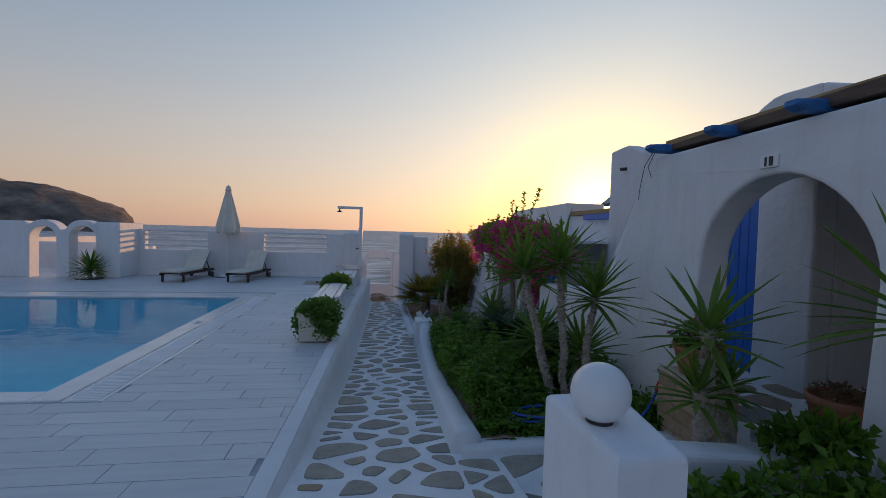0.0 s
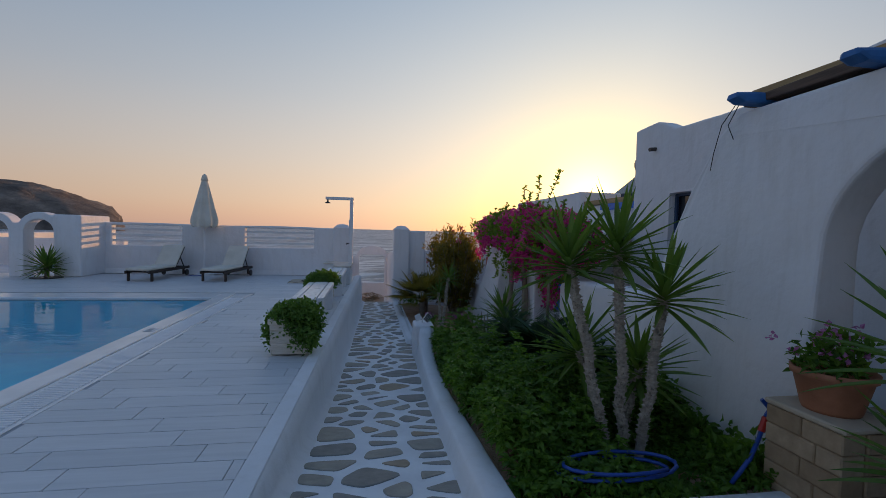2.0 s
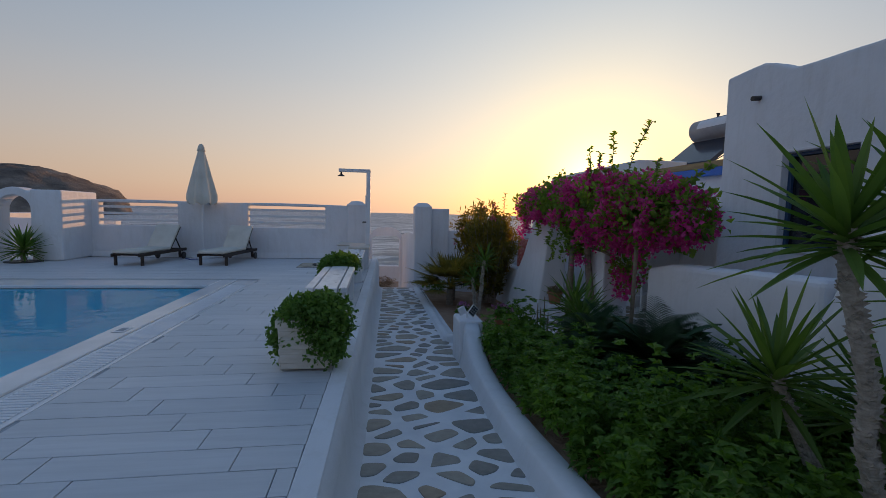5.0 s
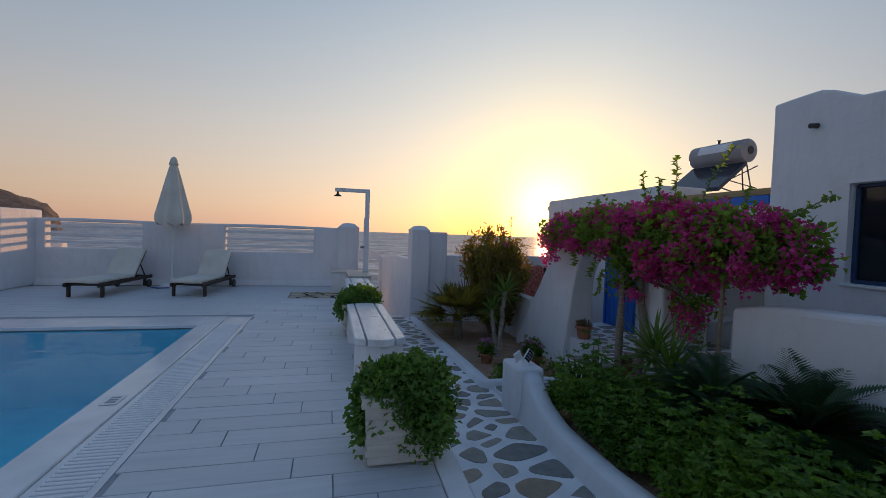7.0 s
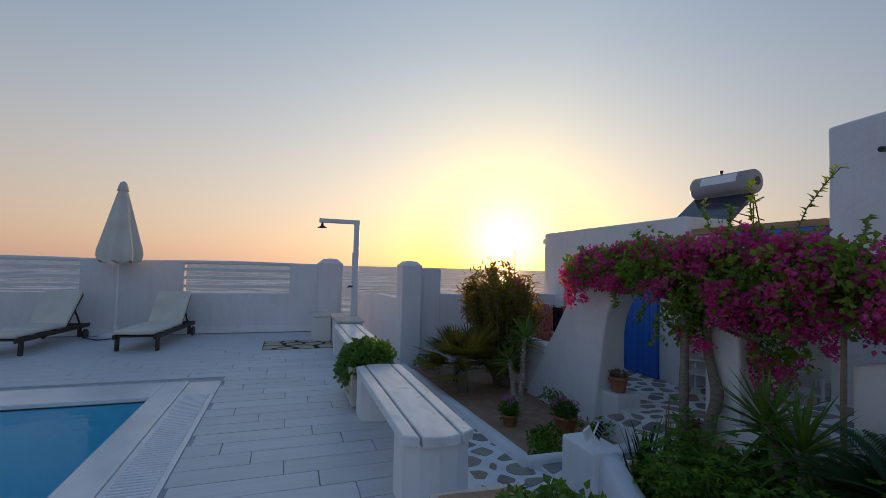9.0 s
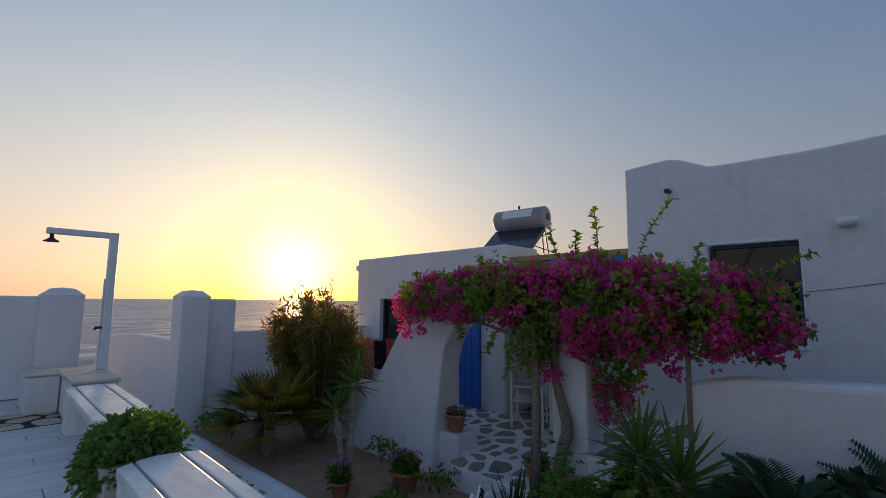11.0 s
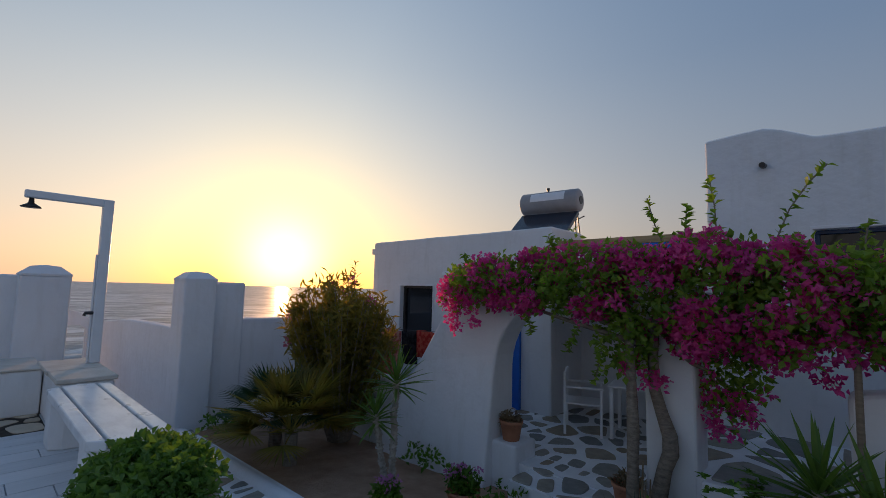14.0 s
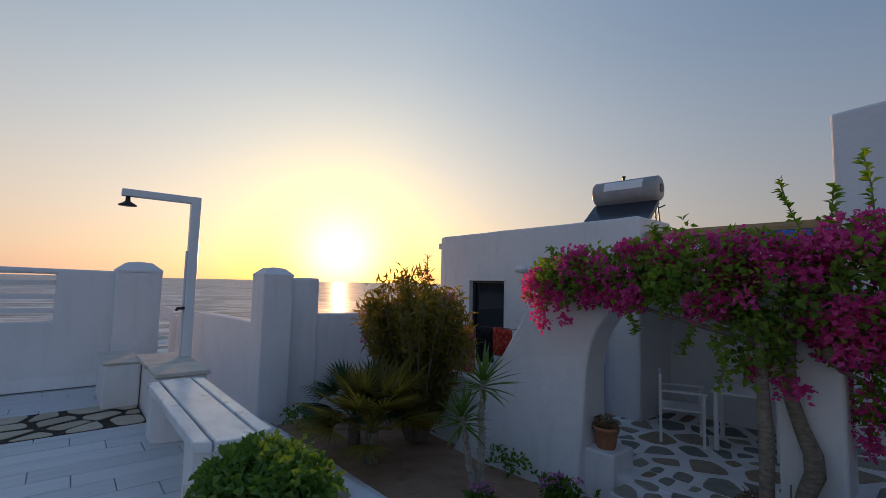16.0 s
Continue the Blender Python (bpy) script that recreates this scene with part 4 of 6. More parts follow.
class Leaves:
    """Gathers folded leaves, blades and petals into one mesh."""

    def __init__(self, seed):
        self.v, self.f, self.r = [], [], rnd(seed)

    def leaf(self, p, d, n, length, width, fold=0.25, droop=0.15):
        d = d.normalized()
        s = d.cross(n)
        s = s.normalized() if s.length > 1e-4 else d.orthogonal().normalized()
        n = s.cross(d)
        k = len(self.v)
        mid = p + d * length * 0.45
        self.v += [p, mid + s * width / 2 + n * width * fold, p + d * length - n * length * droop, mid - s * width / 2 + n * width * fold, mid]
        self.f += [(k, k + 4, k + 1), (k + 1, k + 4, k + 2), (k, k + 3, k + 4), (k + 4, k + 3, k + 2)]

    def blade(self, p, d, length, width, sag, n=5, fold=0.22):
        d = d.normalized()
        s = d.cross(Vector((0, 0, 1)))
        s = s.normalized() if s.length > 1e-3 else Vector((1, 0, 0))
        k = len(self.v)
        cur, dr = Vector(p), d.copy()
        for i in range(n + 1):
            t = i / n
            w = width * (0.55 + 1.3 * t - 1.85 * t * t) if t < 0.5 else width * 0.74 * (1 - (2 * t - 1) ** 1.6)
            up = s.cross(dr).normalized()
            self.v += [cur + s * w / 2 + up * w * fold, Vector(cur), cur - s * w / 2 + up * w * fold]
            dr = (dr + Vector((0, 0, -sag / n))).normalized()
            cur = cur + dr * length / n
        for i in range(n):
            a = k + 3 * i
            self.f += [(a, a + 1, a + 4, a + 3), (a + 1, a + 2, a + 5, a + 4)]

    def rdir(self, up=0.0):
        v = Vector(self.r.normal(size=3))
        v.z += up
        return v.normalized()

    def clump(self, c, radius, n, length, width, up=0.3, spread=1.0):
        """Leaves pointing out of a small clump."""
        for _ in range(n):
            d = self.rdir(up)
            p = c + d * radius * self.r.uniform(0.2, 1.0) * spread
            o = (d + self.rdir() * 0.8).normalized()
            self.leaf(p, o, self.rdir(0.8), length * self.r.uniform(0.6, 1.25), width * self.r.uniform(0.7, 1.2))

    def mass(self, blobs, clumps, per, radius, length, width, up=0.3, shell=0.6, keep=None):
        """Clumps over the outer part of ellipsoids (cx, cy, cz, rx, ry, rz)."""
        vol = np.array([b[3] * b[4] + b[4] * b[5] + b[3] * b[5] for b in blobs])
        for i in self.r.choice(len(blobs), size=clumps, p=vol / vol.sum()):
            b = blobs[i]
            d = self.rdir()
            k = self.r.uniform(shell, 1.08)
            k *= 1 + 0.22 * noise.noise((b[0] * 3 + d.x * 1.7, b[1] * 3 + d.y * 1.7, d.z * 1.7))
            c = Vector((b[0] + d.x * b[3] * k, b[1] + d.y * b[4] * k, b[2] + d.z * b[5] * k))
            if keep and not keep(c):
                continue
            self.clump(c, radius, per, length, width, up)

    def spray(self, pts, n, length, width):
        """Leaves along a shoot."""
        pts = [Vector(p) for p in pts]
        for i in range(n):
            t = (i + 0.5) / n * (len(pts) - 1)
            a = int(t)
            p = pts[a].lerp(pts[a + 1], t - a)
            d = (pts[a + 1] - pts[a]).normalized()
            side = d.cross(self.rdir()).normalized()
            self.leaf(p, side * 0.9 + d * 0.5, d + self.rdir() * 0.4, length * self.r.uniform(0.6, 1.1), width * self.r.uniform(0.7, 1.1))

    def done(self, name, mat, parent, label=""):
        return mesh_part(name, [tuple(v) for v in self.v], self.f, mat, parent, label)


def bent(a, b, sway, n, r):
    a, b = Vector(a), Vector(b)
    out = []
    for i in range(n + 1):
        t = i / n
        p = a.lerp(b, t)
        if 0 < i < n:
            p += Vector((r.normal(), r.normal(), 0)) * sway
        out.append(p)
    return out


def stub_trunk(pts, r0, r1, seed, stubs=60):
    """A yucca trunk with the short stubs of fallen leaves."""
    r = rnd(seed)
    bm = tube(bmesh.new(), pts, [r0 + (r1 - r0) * i / (len(pts) - 1) for i in range(len(pts))], 10)
    for k in range(stubs):
        t = 0.12 + 0.86 * (k + r.uniform()) / stubs
        f = t * (len(pts) - 1)
        i = min(int(f), len(pts) - 2)
        p = pts[i].lerp(pts[i + 1], f - i)
        rad = r0 + (r1 - r0) * t
        a = r.uniform(0, 2 * math.pi)
        o = Vector((math.cos(a), math.sin(a), 0))
        s = Vector((-o.y, o.x, 0))
        b = p + o * rad * 0.85
        v = [bm.verts.new(x) for x in (b + s * 0.016, b - s * 0.016, b + o * 0.024 + Vector((0, 0, 0.018)), b + Vector((0, 0, 0.026)) - o * 0.004)]
        bm.faces.new((v[0], v[1], v[2])), bm.faces.new((v[0], v[2], v[3])), bm.faces.new((v[1], v[3], v[2]))
    return bm


def rosette(L, c, n, length, width, seed, low=-0.32):
    r = rnd(seed)
    for i in range(n):
        t = (i + 0.5) / n
        el = math.asin(min(1.0, low + (0.99 - low) * (1 - t) ** 0.85))
        a = i * 2.39996 + r.uniform(-0.3, 0.3)
        d = Vector((math.cos(a) * math.cos(el), math.sin(a) * math.cos(el), math.sin(el)))
        L.blade(Vector(c) + d * 0.03 + Vector((0, 0, -0.10 * t)), d, length * r.uniform(0.8, 1.1), width * r.uniform(0.85, 1.1), 0.03 + 0.22 * t + r.uniform(0, 0.10))


def yucca(label, stems, blade=0.5, width=0.045, seed=1, n=62, r0=0.05):
    """stems: (base, crown, blade scale) for each trunk."""
    y = thing("yucca", label, "plant", group="garden yuccas")
    r = rnd(seed)
    for k, (a, b, s) in enumerate(stems):
        pts = bent(a, b, 0.012, 7, r)
        part("trunk", stub_trunk(pts, r0, r0 * 0.82, seed + k, int(150 * (Vector(b) - Vector(a)).length) + 8), M_STUBS, y, smooth=False)
        L = Leaves(seed * 7 + k)
        rosette(L, b, n, blade * s, width * (0.6 + 0.4 * s), seed * 3 + k)
        L.done("crown", M_YUCCA, y, "rosette of stiff pointed green blades")
    return y


# ---- paving: deck furniture first ----
def lounger(label, x, y, rz):
    """Foot at the origin, head towards +y."""
    o = thing("sun_lounger", label, "sun lounger", (x, y, 0), rz, group="sun loungers")
    for sx in (-0.29, 0.29):
        part("side_rail", box_bm(sx - 0.02, sx + 0.02, 0, 1.90, 0.20, 0.27, 0.006, 1), M_DARKWOOD, o)
        part("leg", box_bm(sx - 0.025, sx + 0.025, 0.10, 0.16, 0, 0.21, 0.006, 1), M_DARKWOOD, o)
        part("leg", box_bm(sx - 0.025, sx + 0.025, 1.58, 1.64, 0.05, 0.21, 0.006, 1), M_DARKWOOD, o)
        bm = lathe(bmesh.new(), [(0.0, -0.02), (0.08, -0.02), (0.09, -0.01), (0.09, 0.01), (0.08, 0.02), (0.0, 0.02)], 18)
        w = part("wheel", bm, M_BLACKMET, o)
        w.matrix_local = pose(sx * 1.12, 1.72, 0.09, 0, 90, 0)
    for yy in (0.06, 0.40, 0.75, 1.10):
        part("slat", box_bm(-0.27, 0.27, yy, yy + 0.09, 0.225, 0.25, 0.004, 1), M_DARKWOOD, o)
    part("crossbar", box_bm(-0.29, 0.29, 1.84, 1.90, 0.20, 0.26, 0.006, 1), M_DARKWOOD, o)
    back = part("backrest_frame", box_bm(-0.28, 0.28, 0, 0.72, -0.03, 0.0, 0.006, 1), M_DARKWOOD, o)
    back.matrix_local = pose(0, 1.22, 0.27, 50, 0, 0)
    for sx in (-0.2, 0.2):
        part("prop", tube(bmesh.new(), [(sx, 1.80, 0.24), (sx, 1.55, 0.60)], 0.015, 6), M_DARKWOOD, o)
    mt = part("mattress", box_bm(-0.29, 0.29, 0.0, 1.22, 0.275, 0.345, 0.03, 3), M_CANVAS, o, "cream padded mattress", True)
    m2 = part("back_cushion", box_bm(-0.29, 0.29, -0.02, 0.74, 0.004, 0.07, 0.03, 3), M_CANVAS, o, "cream padded back cushion", True)
    m2.matrix_local = pose(0, 1.22, 0.27, 50, 0, 0)
    return o


lounger("dark wooden sun lounger with cream cushion beside the pool", -5.70, 13.33, -7)
lounger("dark wooden sun lounger with cream cushion by the sea wall", -3.98, 13.42, -7)

um = thing("parasol", "closed cream canvas parasol standing at the sea wall", "parasol", (-4.72, 15.05, 0))
part("pole", tube(bmesh.new(), [(0, 0, 0.05), (0, 0, 2.9)], 0.025, 12), M_WHITE, um)
part("base", lathe(bmesh.new(), [(0, 0), (0.26, 0), (0.26, 0.05), (0.2, 0.08), (0.05, 0.1), (0.05, 0.25), (0, 0.25)], 24), M_SMOOTH, um)
bm = bmesh.new()
rings = []
for j in range(15):
    t = j / 14
    z = 2.83 - 1.42 * t
    rad = 0.045 + 0.33 * t ** 0.85 if t < 0.9 else 0.345 - 0.3 * (t - 0.9)
    rings.append([bm.verts.new((rad * (1 + 0.16 * t * math.cos(8 * a + 0.6 * math.sin(3 * t))) * math.cos(a), rad * (1 + 0.16 * t * math.cos(8 * a)) * math.sin(a), z + 0.03 * t * math.cos(8 * a))) for a in [2 * math.pi * k / 64 for k in range(64)]])
for p, q in zip(rings, rings[1:]):
    for k in range(64):
        bm.faces.new((p[k], p[(k + 1) % 64], q[(k + 1) % 64], q[k]))
part("canopy", bm, M_CANVAS, um, "folded cream canvas canopy", True)
part("cap", lathe(bmesh.new(), [(0.0, 2.93), (0.05, 2.90), (0.075, 2.84), (0.10, 2.74), (0.09, 2.735), (0.03, 2.75)], 20), M_CANVAS, um, smooth=True)

# shower
sh = thing("outdoor_shower", "white post shower with a bronze rose by the deck end", "shower")
part("post", box_bm(-0.55, -0.45, 13.84, 13.94, 0.50, 2.33, 0.012), M_WHITE, sh)
part("arm", box_bm(-1.21, -0.45, 13.85, 13.93, 2.25, 2.33, 0.012), M_WHITE, sh)
part("rose", lathe(bmesh.new(), [(0, 0.10), (0.02, 0.10), (0.025, 0.05), (0.05, 0.03), (0.085, 0.01), (0.085, 0.0), (0, 0.0)], 20, (-1.15, 13.89, 2.15)), M_BLACKMET, sh, "dark bronze shower rose", True)
part("tap", tube(bmesh.new(), [(-0.55, 13.86, 1.05), (-0.62, 13.86, 1.05), (-0.63, 13.86, 1.02)], 0.018, 8), M_BLACKMET, sh, "small dark tap")
part("pipe", tube(bmesh.new(), [(-0.56, 13.89, 0.5), (-0.56, 13.89, 1.7)], 0.012, 6), M_WHITE, sh)
bl = thing("shower_block", "low white masonry block with a thin grey stone top", "masonry block")
part("body", box_bm(-1.24, -0.91, 13.95, 14.85, 0.0, 0.46, 0.02), M_SMOOTH, bl)
part("capping", box_bm(-1.255, -0.91, 13.93, 14.86, 0.462, 0.482, 0.006, 1), M_TRAV, bl)
bl2 = thing("shower_block", "white masonry plinth with stone slabs carrying the shower post", "masonry block")
part("body", box_bm(-0.90, -0.47, 12.97, 14.30, 0.0, 0.455, 0.02), M_SMOOTH, bl2)
part("capping", box_bm(-0.92, -0.45, 12.95, 13.52, 0.457, 0.50, 0.008, 1), M_TRAV, bl2)
part("capping", box_bm(-0.93, -0.45, 13.53, 14.32, 0.457, 0.50, 0.008, 1), M_TRAV, bl2)


# benches
def bench(label, y0, y1):
    b = thing("bench", label, "bench", (-0.845 + 0.023 * (y0 - 7.66), y0, 0), 0, group="deck benches")
    n = y1 - y0
    for a in (0.06, n - 0.36):
        part("leg", prism_bm([(-0.21, a + 0.06), (-0.12, a + 0.01), (0.0, a - 0.01), (0.12, a + 0.01), (0.21, a + 0.06), (0.21, a + 0.30), (-0.21, a + 0.30)], "z", 0, 0.40, 0.012), M_SMOOTH, b)
    end = lambda x: 0.085 * (1 - (x / 0.22) ** 2)
    for x0, x1 in ((-0.225, -0.135), (-0.118, 0.118), (0.135, 0.225)):
        xs = [x0 + (x1 - x0) * i / 4 for i in range(5)]
        pts = [(x, 0.085 - end(x)) for x in xs] + [(x, n - 0.085 + end(x)) for x in xs[::-1]]
        part("slat", prism_bm(pts, "z", 0.40, 0.465, 0.010), M_MARBLE, b)
    return b


bench("white masonry bench with three polished marble slats", 7.66, 9.70)
bench("white masonry bench with three polished marble slats near the shower", 10.88, 12.86)


# planters
def planter(label, x, y, seed, over):
    p = thing("planter", label, "planter", (x, y, 0), 0, group="deck planters")
    bm = prism_bm([(-0.19, 0.02), (-0.21, 0.36), (-0.23, 0.36), (-0.23, 0.42), (0.23, 0.42), (0.23, 0.36), (0.21, 0.36), (0.19, 0.02)], "y", 0.0, 0.74, 0.008)
    for k in range(4):
        z = 0.07 + 0.075 * k
        box(bm, -0.205, 0.205, -0.006, 0.746, z, z + 0.045, 0.006, 1)
    part("trough", bm, M_TRAV, p, "pale ribbed stone trough")
    part("soil", sheet(steps(-0.2, 0.2, 0.1), steps(0.04, 0.70, 0.1), lambda u, v: (u, v, 0.425 + 0.01 * noise.noise((u * 9, v * 9, 0)))), M_SOIL, p)
    L = Leaves(seed)
    L.mass(over, 1000, 9, 0.055, 0.044, 0.038, 0.5, 0.55)
    L.done("foliage", M_BASIL, p, "dense round-leaved green foliage spilling over")
    return p


planter("pale stone trough planter overflowing with green foliage", -0.87, 6.40, 11, [(0.06, 0.18, 0.42, 0.27, 0.26, 0.18), (0.16, 0.10, 0.28, 0.18, 0.22, 0.24), (-0.12, 0.24, 0.38, 0.13, 0.18, 0.12), (-0.19, 0.14, 0.25, 0.08, 0.12, 0.18)])
planter("pale stone trough planter with trailing green plant between benches", -0.89, 9.78, 12, [(0.02, 0.28, 0.44, 0.27, 0.34, 0.17), (-0.17, 0.28, 0.34, 0.13, 0.28, 0.17), (0.05, 0.56, 0.44, 0.24, 0.2, 0.15)])

# small lamp on the path pillar
so = thing("solar_lamp", "small white solar lamp on the path pillar", "lamp", (0.92, 8.58, -0.09), 20)
part("stem", tube(bmesh.new(), [(0, 0, 0), (0, 0, 0.06), (-0.04, 0, 0.12)], 0.012, 8), M_WHITE, so)
hd = part("lamp_head", box_bm(-0.05, 0.05, -0.012, 0.012, 0, 0.11, 0.004, 1), M_WHITE, so)
hd.matrix_local = pose(-0.06, 0, 0.05, 0, -22, 0)
pn = part("solar_panel", box_bm(-0.06, 0.06, -0.008, 0.008, 0, 0.14, 0.003, 1), M_WHITE, so, "tilted solar panel")
pn.matrix_local = pose(0.05, 0, 0.03, 0, 40, 0)
for i in range(3):
    for j in range(4):
        c = part("solar_cell", box_bm(-0.05 + 0.035 * i, -0.02 + 0.035 * i, -0.0105, -0.006, 0.01 + 0.032 * j, 0.036 + 0.032 * j), M_SOLAR, pn)

# solar water heater on the annex roof
he = thing("solar_water_heater", "grey solar water heater with tilted collector on the roof", "solar heater")
A, B = Vector((8.30, 13.98, 3.66)), Vector((8.45, 12.50, 3.66))
ax = (B - A).normalized()
bm = tube(bmesh.new(), [A - ax * 0.02, A, A + ax * 0.03, B - ax * 0.03, B, B + ax * 0.02], [0.20, 0.26, 0.285, 0.285, 0.26, 0.20], 28)
part("tank", bm, M_TANK, he, "horizontal galvanised water tank", True)
lab = bmesh.new()
nn = Vector((-ax.y, ax.x, 0)) * (-1 if -ax.y > 0 else 1)
for i in range(6):
    a0, a1 = radians(2 + 8 * i), radians(10 + 8 * i)
    lab.faces.new([lab.verts.new(A.lerp(B, t) + (nn * math.cos(a) + Vector((0, 0, 1)) * math.sin(a)) * 0.289) for t, a in ((0.2, a0), (0.8, a0), (0.8, a1), (0.2, a1))])
part("tank_label", lab, M_WHITE, he)
part("end_cap", tube(bmesh.new(), [B + ax * 0.02, B + ax * 0.035], 0.10, 18), M_BLACKMET, he)
part("valve", tube(bmesh.new(), [A.lerp(B, 0.45) + Vector((0, 0, 0.27)), A.lerp(B, 0.45) + Vector((0, 0, 0.38))], [0.02, 0.045], 10), M_BLACKMET, he)
nrm = Vector((-ax.y, ax.x, 0))
nrm = nrm if nrm.x < 0 else -nrm
low = [A + nrm * 0.98 - Vector((0, 0, 0.95)), B + nrm * 0.98 - Vector((0, 0, 0.95))]
top = [A + nrm * 0.10 - Vector((0, 0, 0.28)), B + nrm * 0.10 - Vector((0, 0, 0.28))]
bm = bmesh.new()
th = Vector((0, 0, -0.09)) - nrm * 0.03
q = [bm.verts.new(v) for v in (low[0], low[1], top[1], top[0])]
q2 = [bm.verts.new(v + th) for v in (low[0], low[1], top[1], top[0])]
bm.faces.new(q), bm.faces.new(q2[::-1])
for k in range(4):
    bm.faces.new((q[k], q2[k], q2[(k + 1) % 4], q[(k + 1) % 4]))
bmesh.ops.recalc_face_normals(bm, faces=bm.faces[:])
part("collector", bm, M_PANEL, he, "dark glazed collector panel")
for P in (A.lerp(B, 0.05), A.lerp(B, 0.95)):
    foot = P - nrm * 0.35
    part("strut", tube(bmesh.new(), [P - Vector((0, 0, 0.25)), (foot.x, foot.y, 2.33)], 0.018, 6), M_BLACKMET, he)
    part("strut", tube(bmesh.new(), [P + nrm * 0.15 - Vector((0, 0, 0.3)), (P.x, P.y, 2.33)], 0.018, 6), M_BLACKMET, he)
    part("strut", tube(bmesh.new(), [(foot.x, foot.y, 2.5), P + nrm * 0.8 - Vector((0, 0, 0.95))], 0.016, 6), M_BLACKMET, he)
part("strut", tube(bmesh.new(), [A - nrm * 0.3 - Vector((0, 0, 0.9)), B - nrm * 0.3 - Vector((0, 0, 0.35))], 0.014, 6), M_BLACKMET, he)
part("strut", tube(bmesh.new(), [A - nrm * 0.3 - Vector((0, 0, 0.35)), B - nrm * 0.3 - Vector((0, 0, 0.9))], 0.014, 6), M_BLACKMET, he)


# pots
def pot(label, at, r, h, seed, plant=None):
    p = thing("flower_pot", label, "flower pot", at, 0, group="terracotta pots")
    part("pot", lathe(bmesh.new(), [(0, 0), (r * 0.68, 0), (r * 0.72, 0.02), (r * 0.93, h * 0.82), (r * 1.0, h * 0.84), (r * 1.02, h), (r * 0.92, h), (r * 0.90, h * 0.9), (0, h * 0.88)], 28), M_CLAY, p, "terracotta pot with a rolled rim", True)
    if plant:
        plant(p, r, h, seed)
    return p


def dry_plant(p, r, h, seed):
    L = Leaves(seed)
    L.mass([(0, 0, h, r * 0.8, r * 0.8, 0.05)], 26, 8, 0.05, 0.06, 0.03, 0.6)
    L.done("plant", M_DRY, p, "half-dry brown succulent")


def lilac_plant(p, r, h, seed):
    L = Leaves(seed)
    L.mass([(0, 0, h + 0.06, r * 0.9, r * 0.9, 0.12)], 46, 9, 0.06, 0.07, 0.035, 0.6)
    L.done("foliage", M_LEAF, p)
    F = Leaves(seed + 1)
    for _ in range(26):
        c = Vector((F.r.normal() * r * 0.5, F.r.normal() * r * 0.5, h + F.r.uniform(0.08, 0.24)))
        F.clump(c, 0.02, 6, 0.035, 0.03, 0.3)
    F.done("blossom", M_LILAC, p, "lilac petals")


bk = thing("sandstone_plinth", "tan sandstone block plinth beside the arch", "plinth")
part("core", box_bm(2.60, 2.99, 3.16, 3.62, -0.2, 0.40), M_TAN, bk)
for i in range(5):
    for j, (a, b) in enumerate([((3.15, 3.39), (3.395, 3.63)), ((3.15, 3.30), (3.305, 3.63))][i % 2]):
        part("brick", box_bm(2.585, 2.74, a, b, -0.18 + 0.12 * i, -0.065 + 0.12 * i, 0.008, 1), M_TAN, bk)
    part("brick", box_bm(2.745, 2.99, 3.142, 3.26, -0.18 + 0.12 * i, -0.065 + 0.12 * i, 0.008, 1), M_TAN, bk)
part("cap", box_bm(2.575, 2.99, 3.135, 3.64, 0.42, 0.455, 0.01, 1), M_BEIGE, bk)
pot("terracotta bowl pot with lilac flowers on the sandstone plinth", (2.80, 3.40, 0.455), 0.21, 0.25, 31, lilac_plant)
pot("large terracotta pot with a half-dry succulent on the porch floor", (4.02, 3.16, -0.155), 0.27, 0.46, 32, dry_plant)
pot("small terracotta pot with a dry plant on the arch ledge", (XP + 0.10, 10.76, -0.357), 0.14, 0.23, 33, dry_plant)
pot("terracotta pot with leafy flowering plant on the soil", (2.04, 10.62, -0.83), 0.17, 0.25, 34, lilac_plant)
pot("terracotta pot with small lilac flowers on the soil", (1.36, 10.98, -0.80), 0.12, 0.18, 35, lilac_plant)
pot("terracotta pot with dry stems on the porch floor", (2.86, 9.30, -0.575), 0.14, 0.22, 36, dry_plant)


# chairs and table on the annex porch
def chair(label, x, y, rz):
    c = thing("garden_chair", label, "chair", (x, y, -0.56), rz)
    for sx in (-0.25, 0.25):
        part("front_leg", box_bm(sx - 0.018, sx + 0.018, -0.26, -0.225, 0, 0.64, 0.006, 1), M_WHITE, c)
        part("back_leg", box_bm(sx - 0.018, sx + 0.018, 0.225, 0.26, 0, 0.86, 0.006, 1), M_WHITE, c)
        part("armrest", box_bm(sx - 0.025, sx + 0.025, -0.28, 0.24, 0.64, 0.665, 0.006, 1), M_WHITE, c)
    part("seat", box_bm(-0.235, 0.235, -0.25, 0.24, 0.41, 0.435, 0.008, 1), M_WHITE, c)
    part("backrest", box_bm(-0.232, 0.232, 0.225, 0.25, 0.52, 0.86, 0.008, 1), M_WHITE, c)
    return c


chair("white metal garden chair on the annex porch", 4.70, 10.62, 24)
chair("white metal garden chair behind the porch table", 5.3, 9.35, -100)
tb = thing("garden_table", "white square garden table on the annex porch", "table", (5.02, 9.95, -0.56), 12)
part("tabletop", box_bm(-0.36, 0.36, -0.36, 0.36, 0.69, 0.72, 0.008, 1), M_WHITE, tb)
for sx in (-0.31, 0.31):
    for sy in (-0.31, 0.31):
        part("leg", box_bm(sx - 0.025, sx + 0.025, sy - 0.025, sy + 0.025, 0, 0.69, 0.006, 1), M_WHITE, tb)


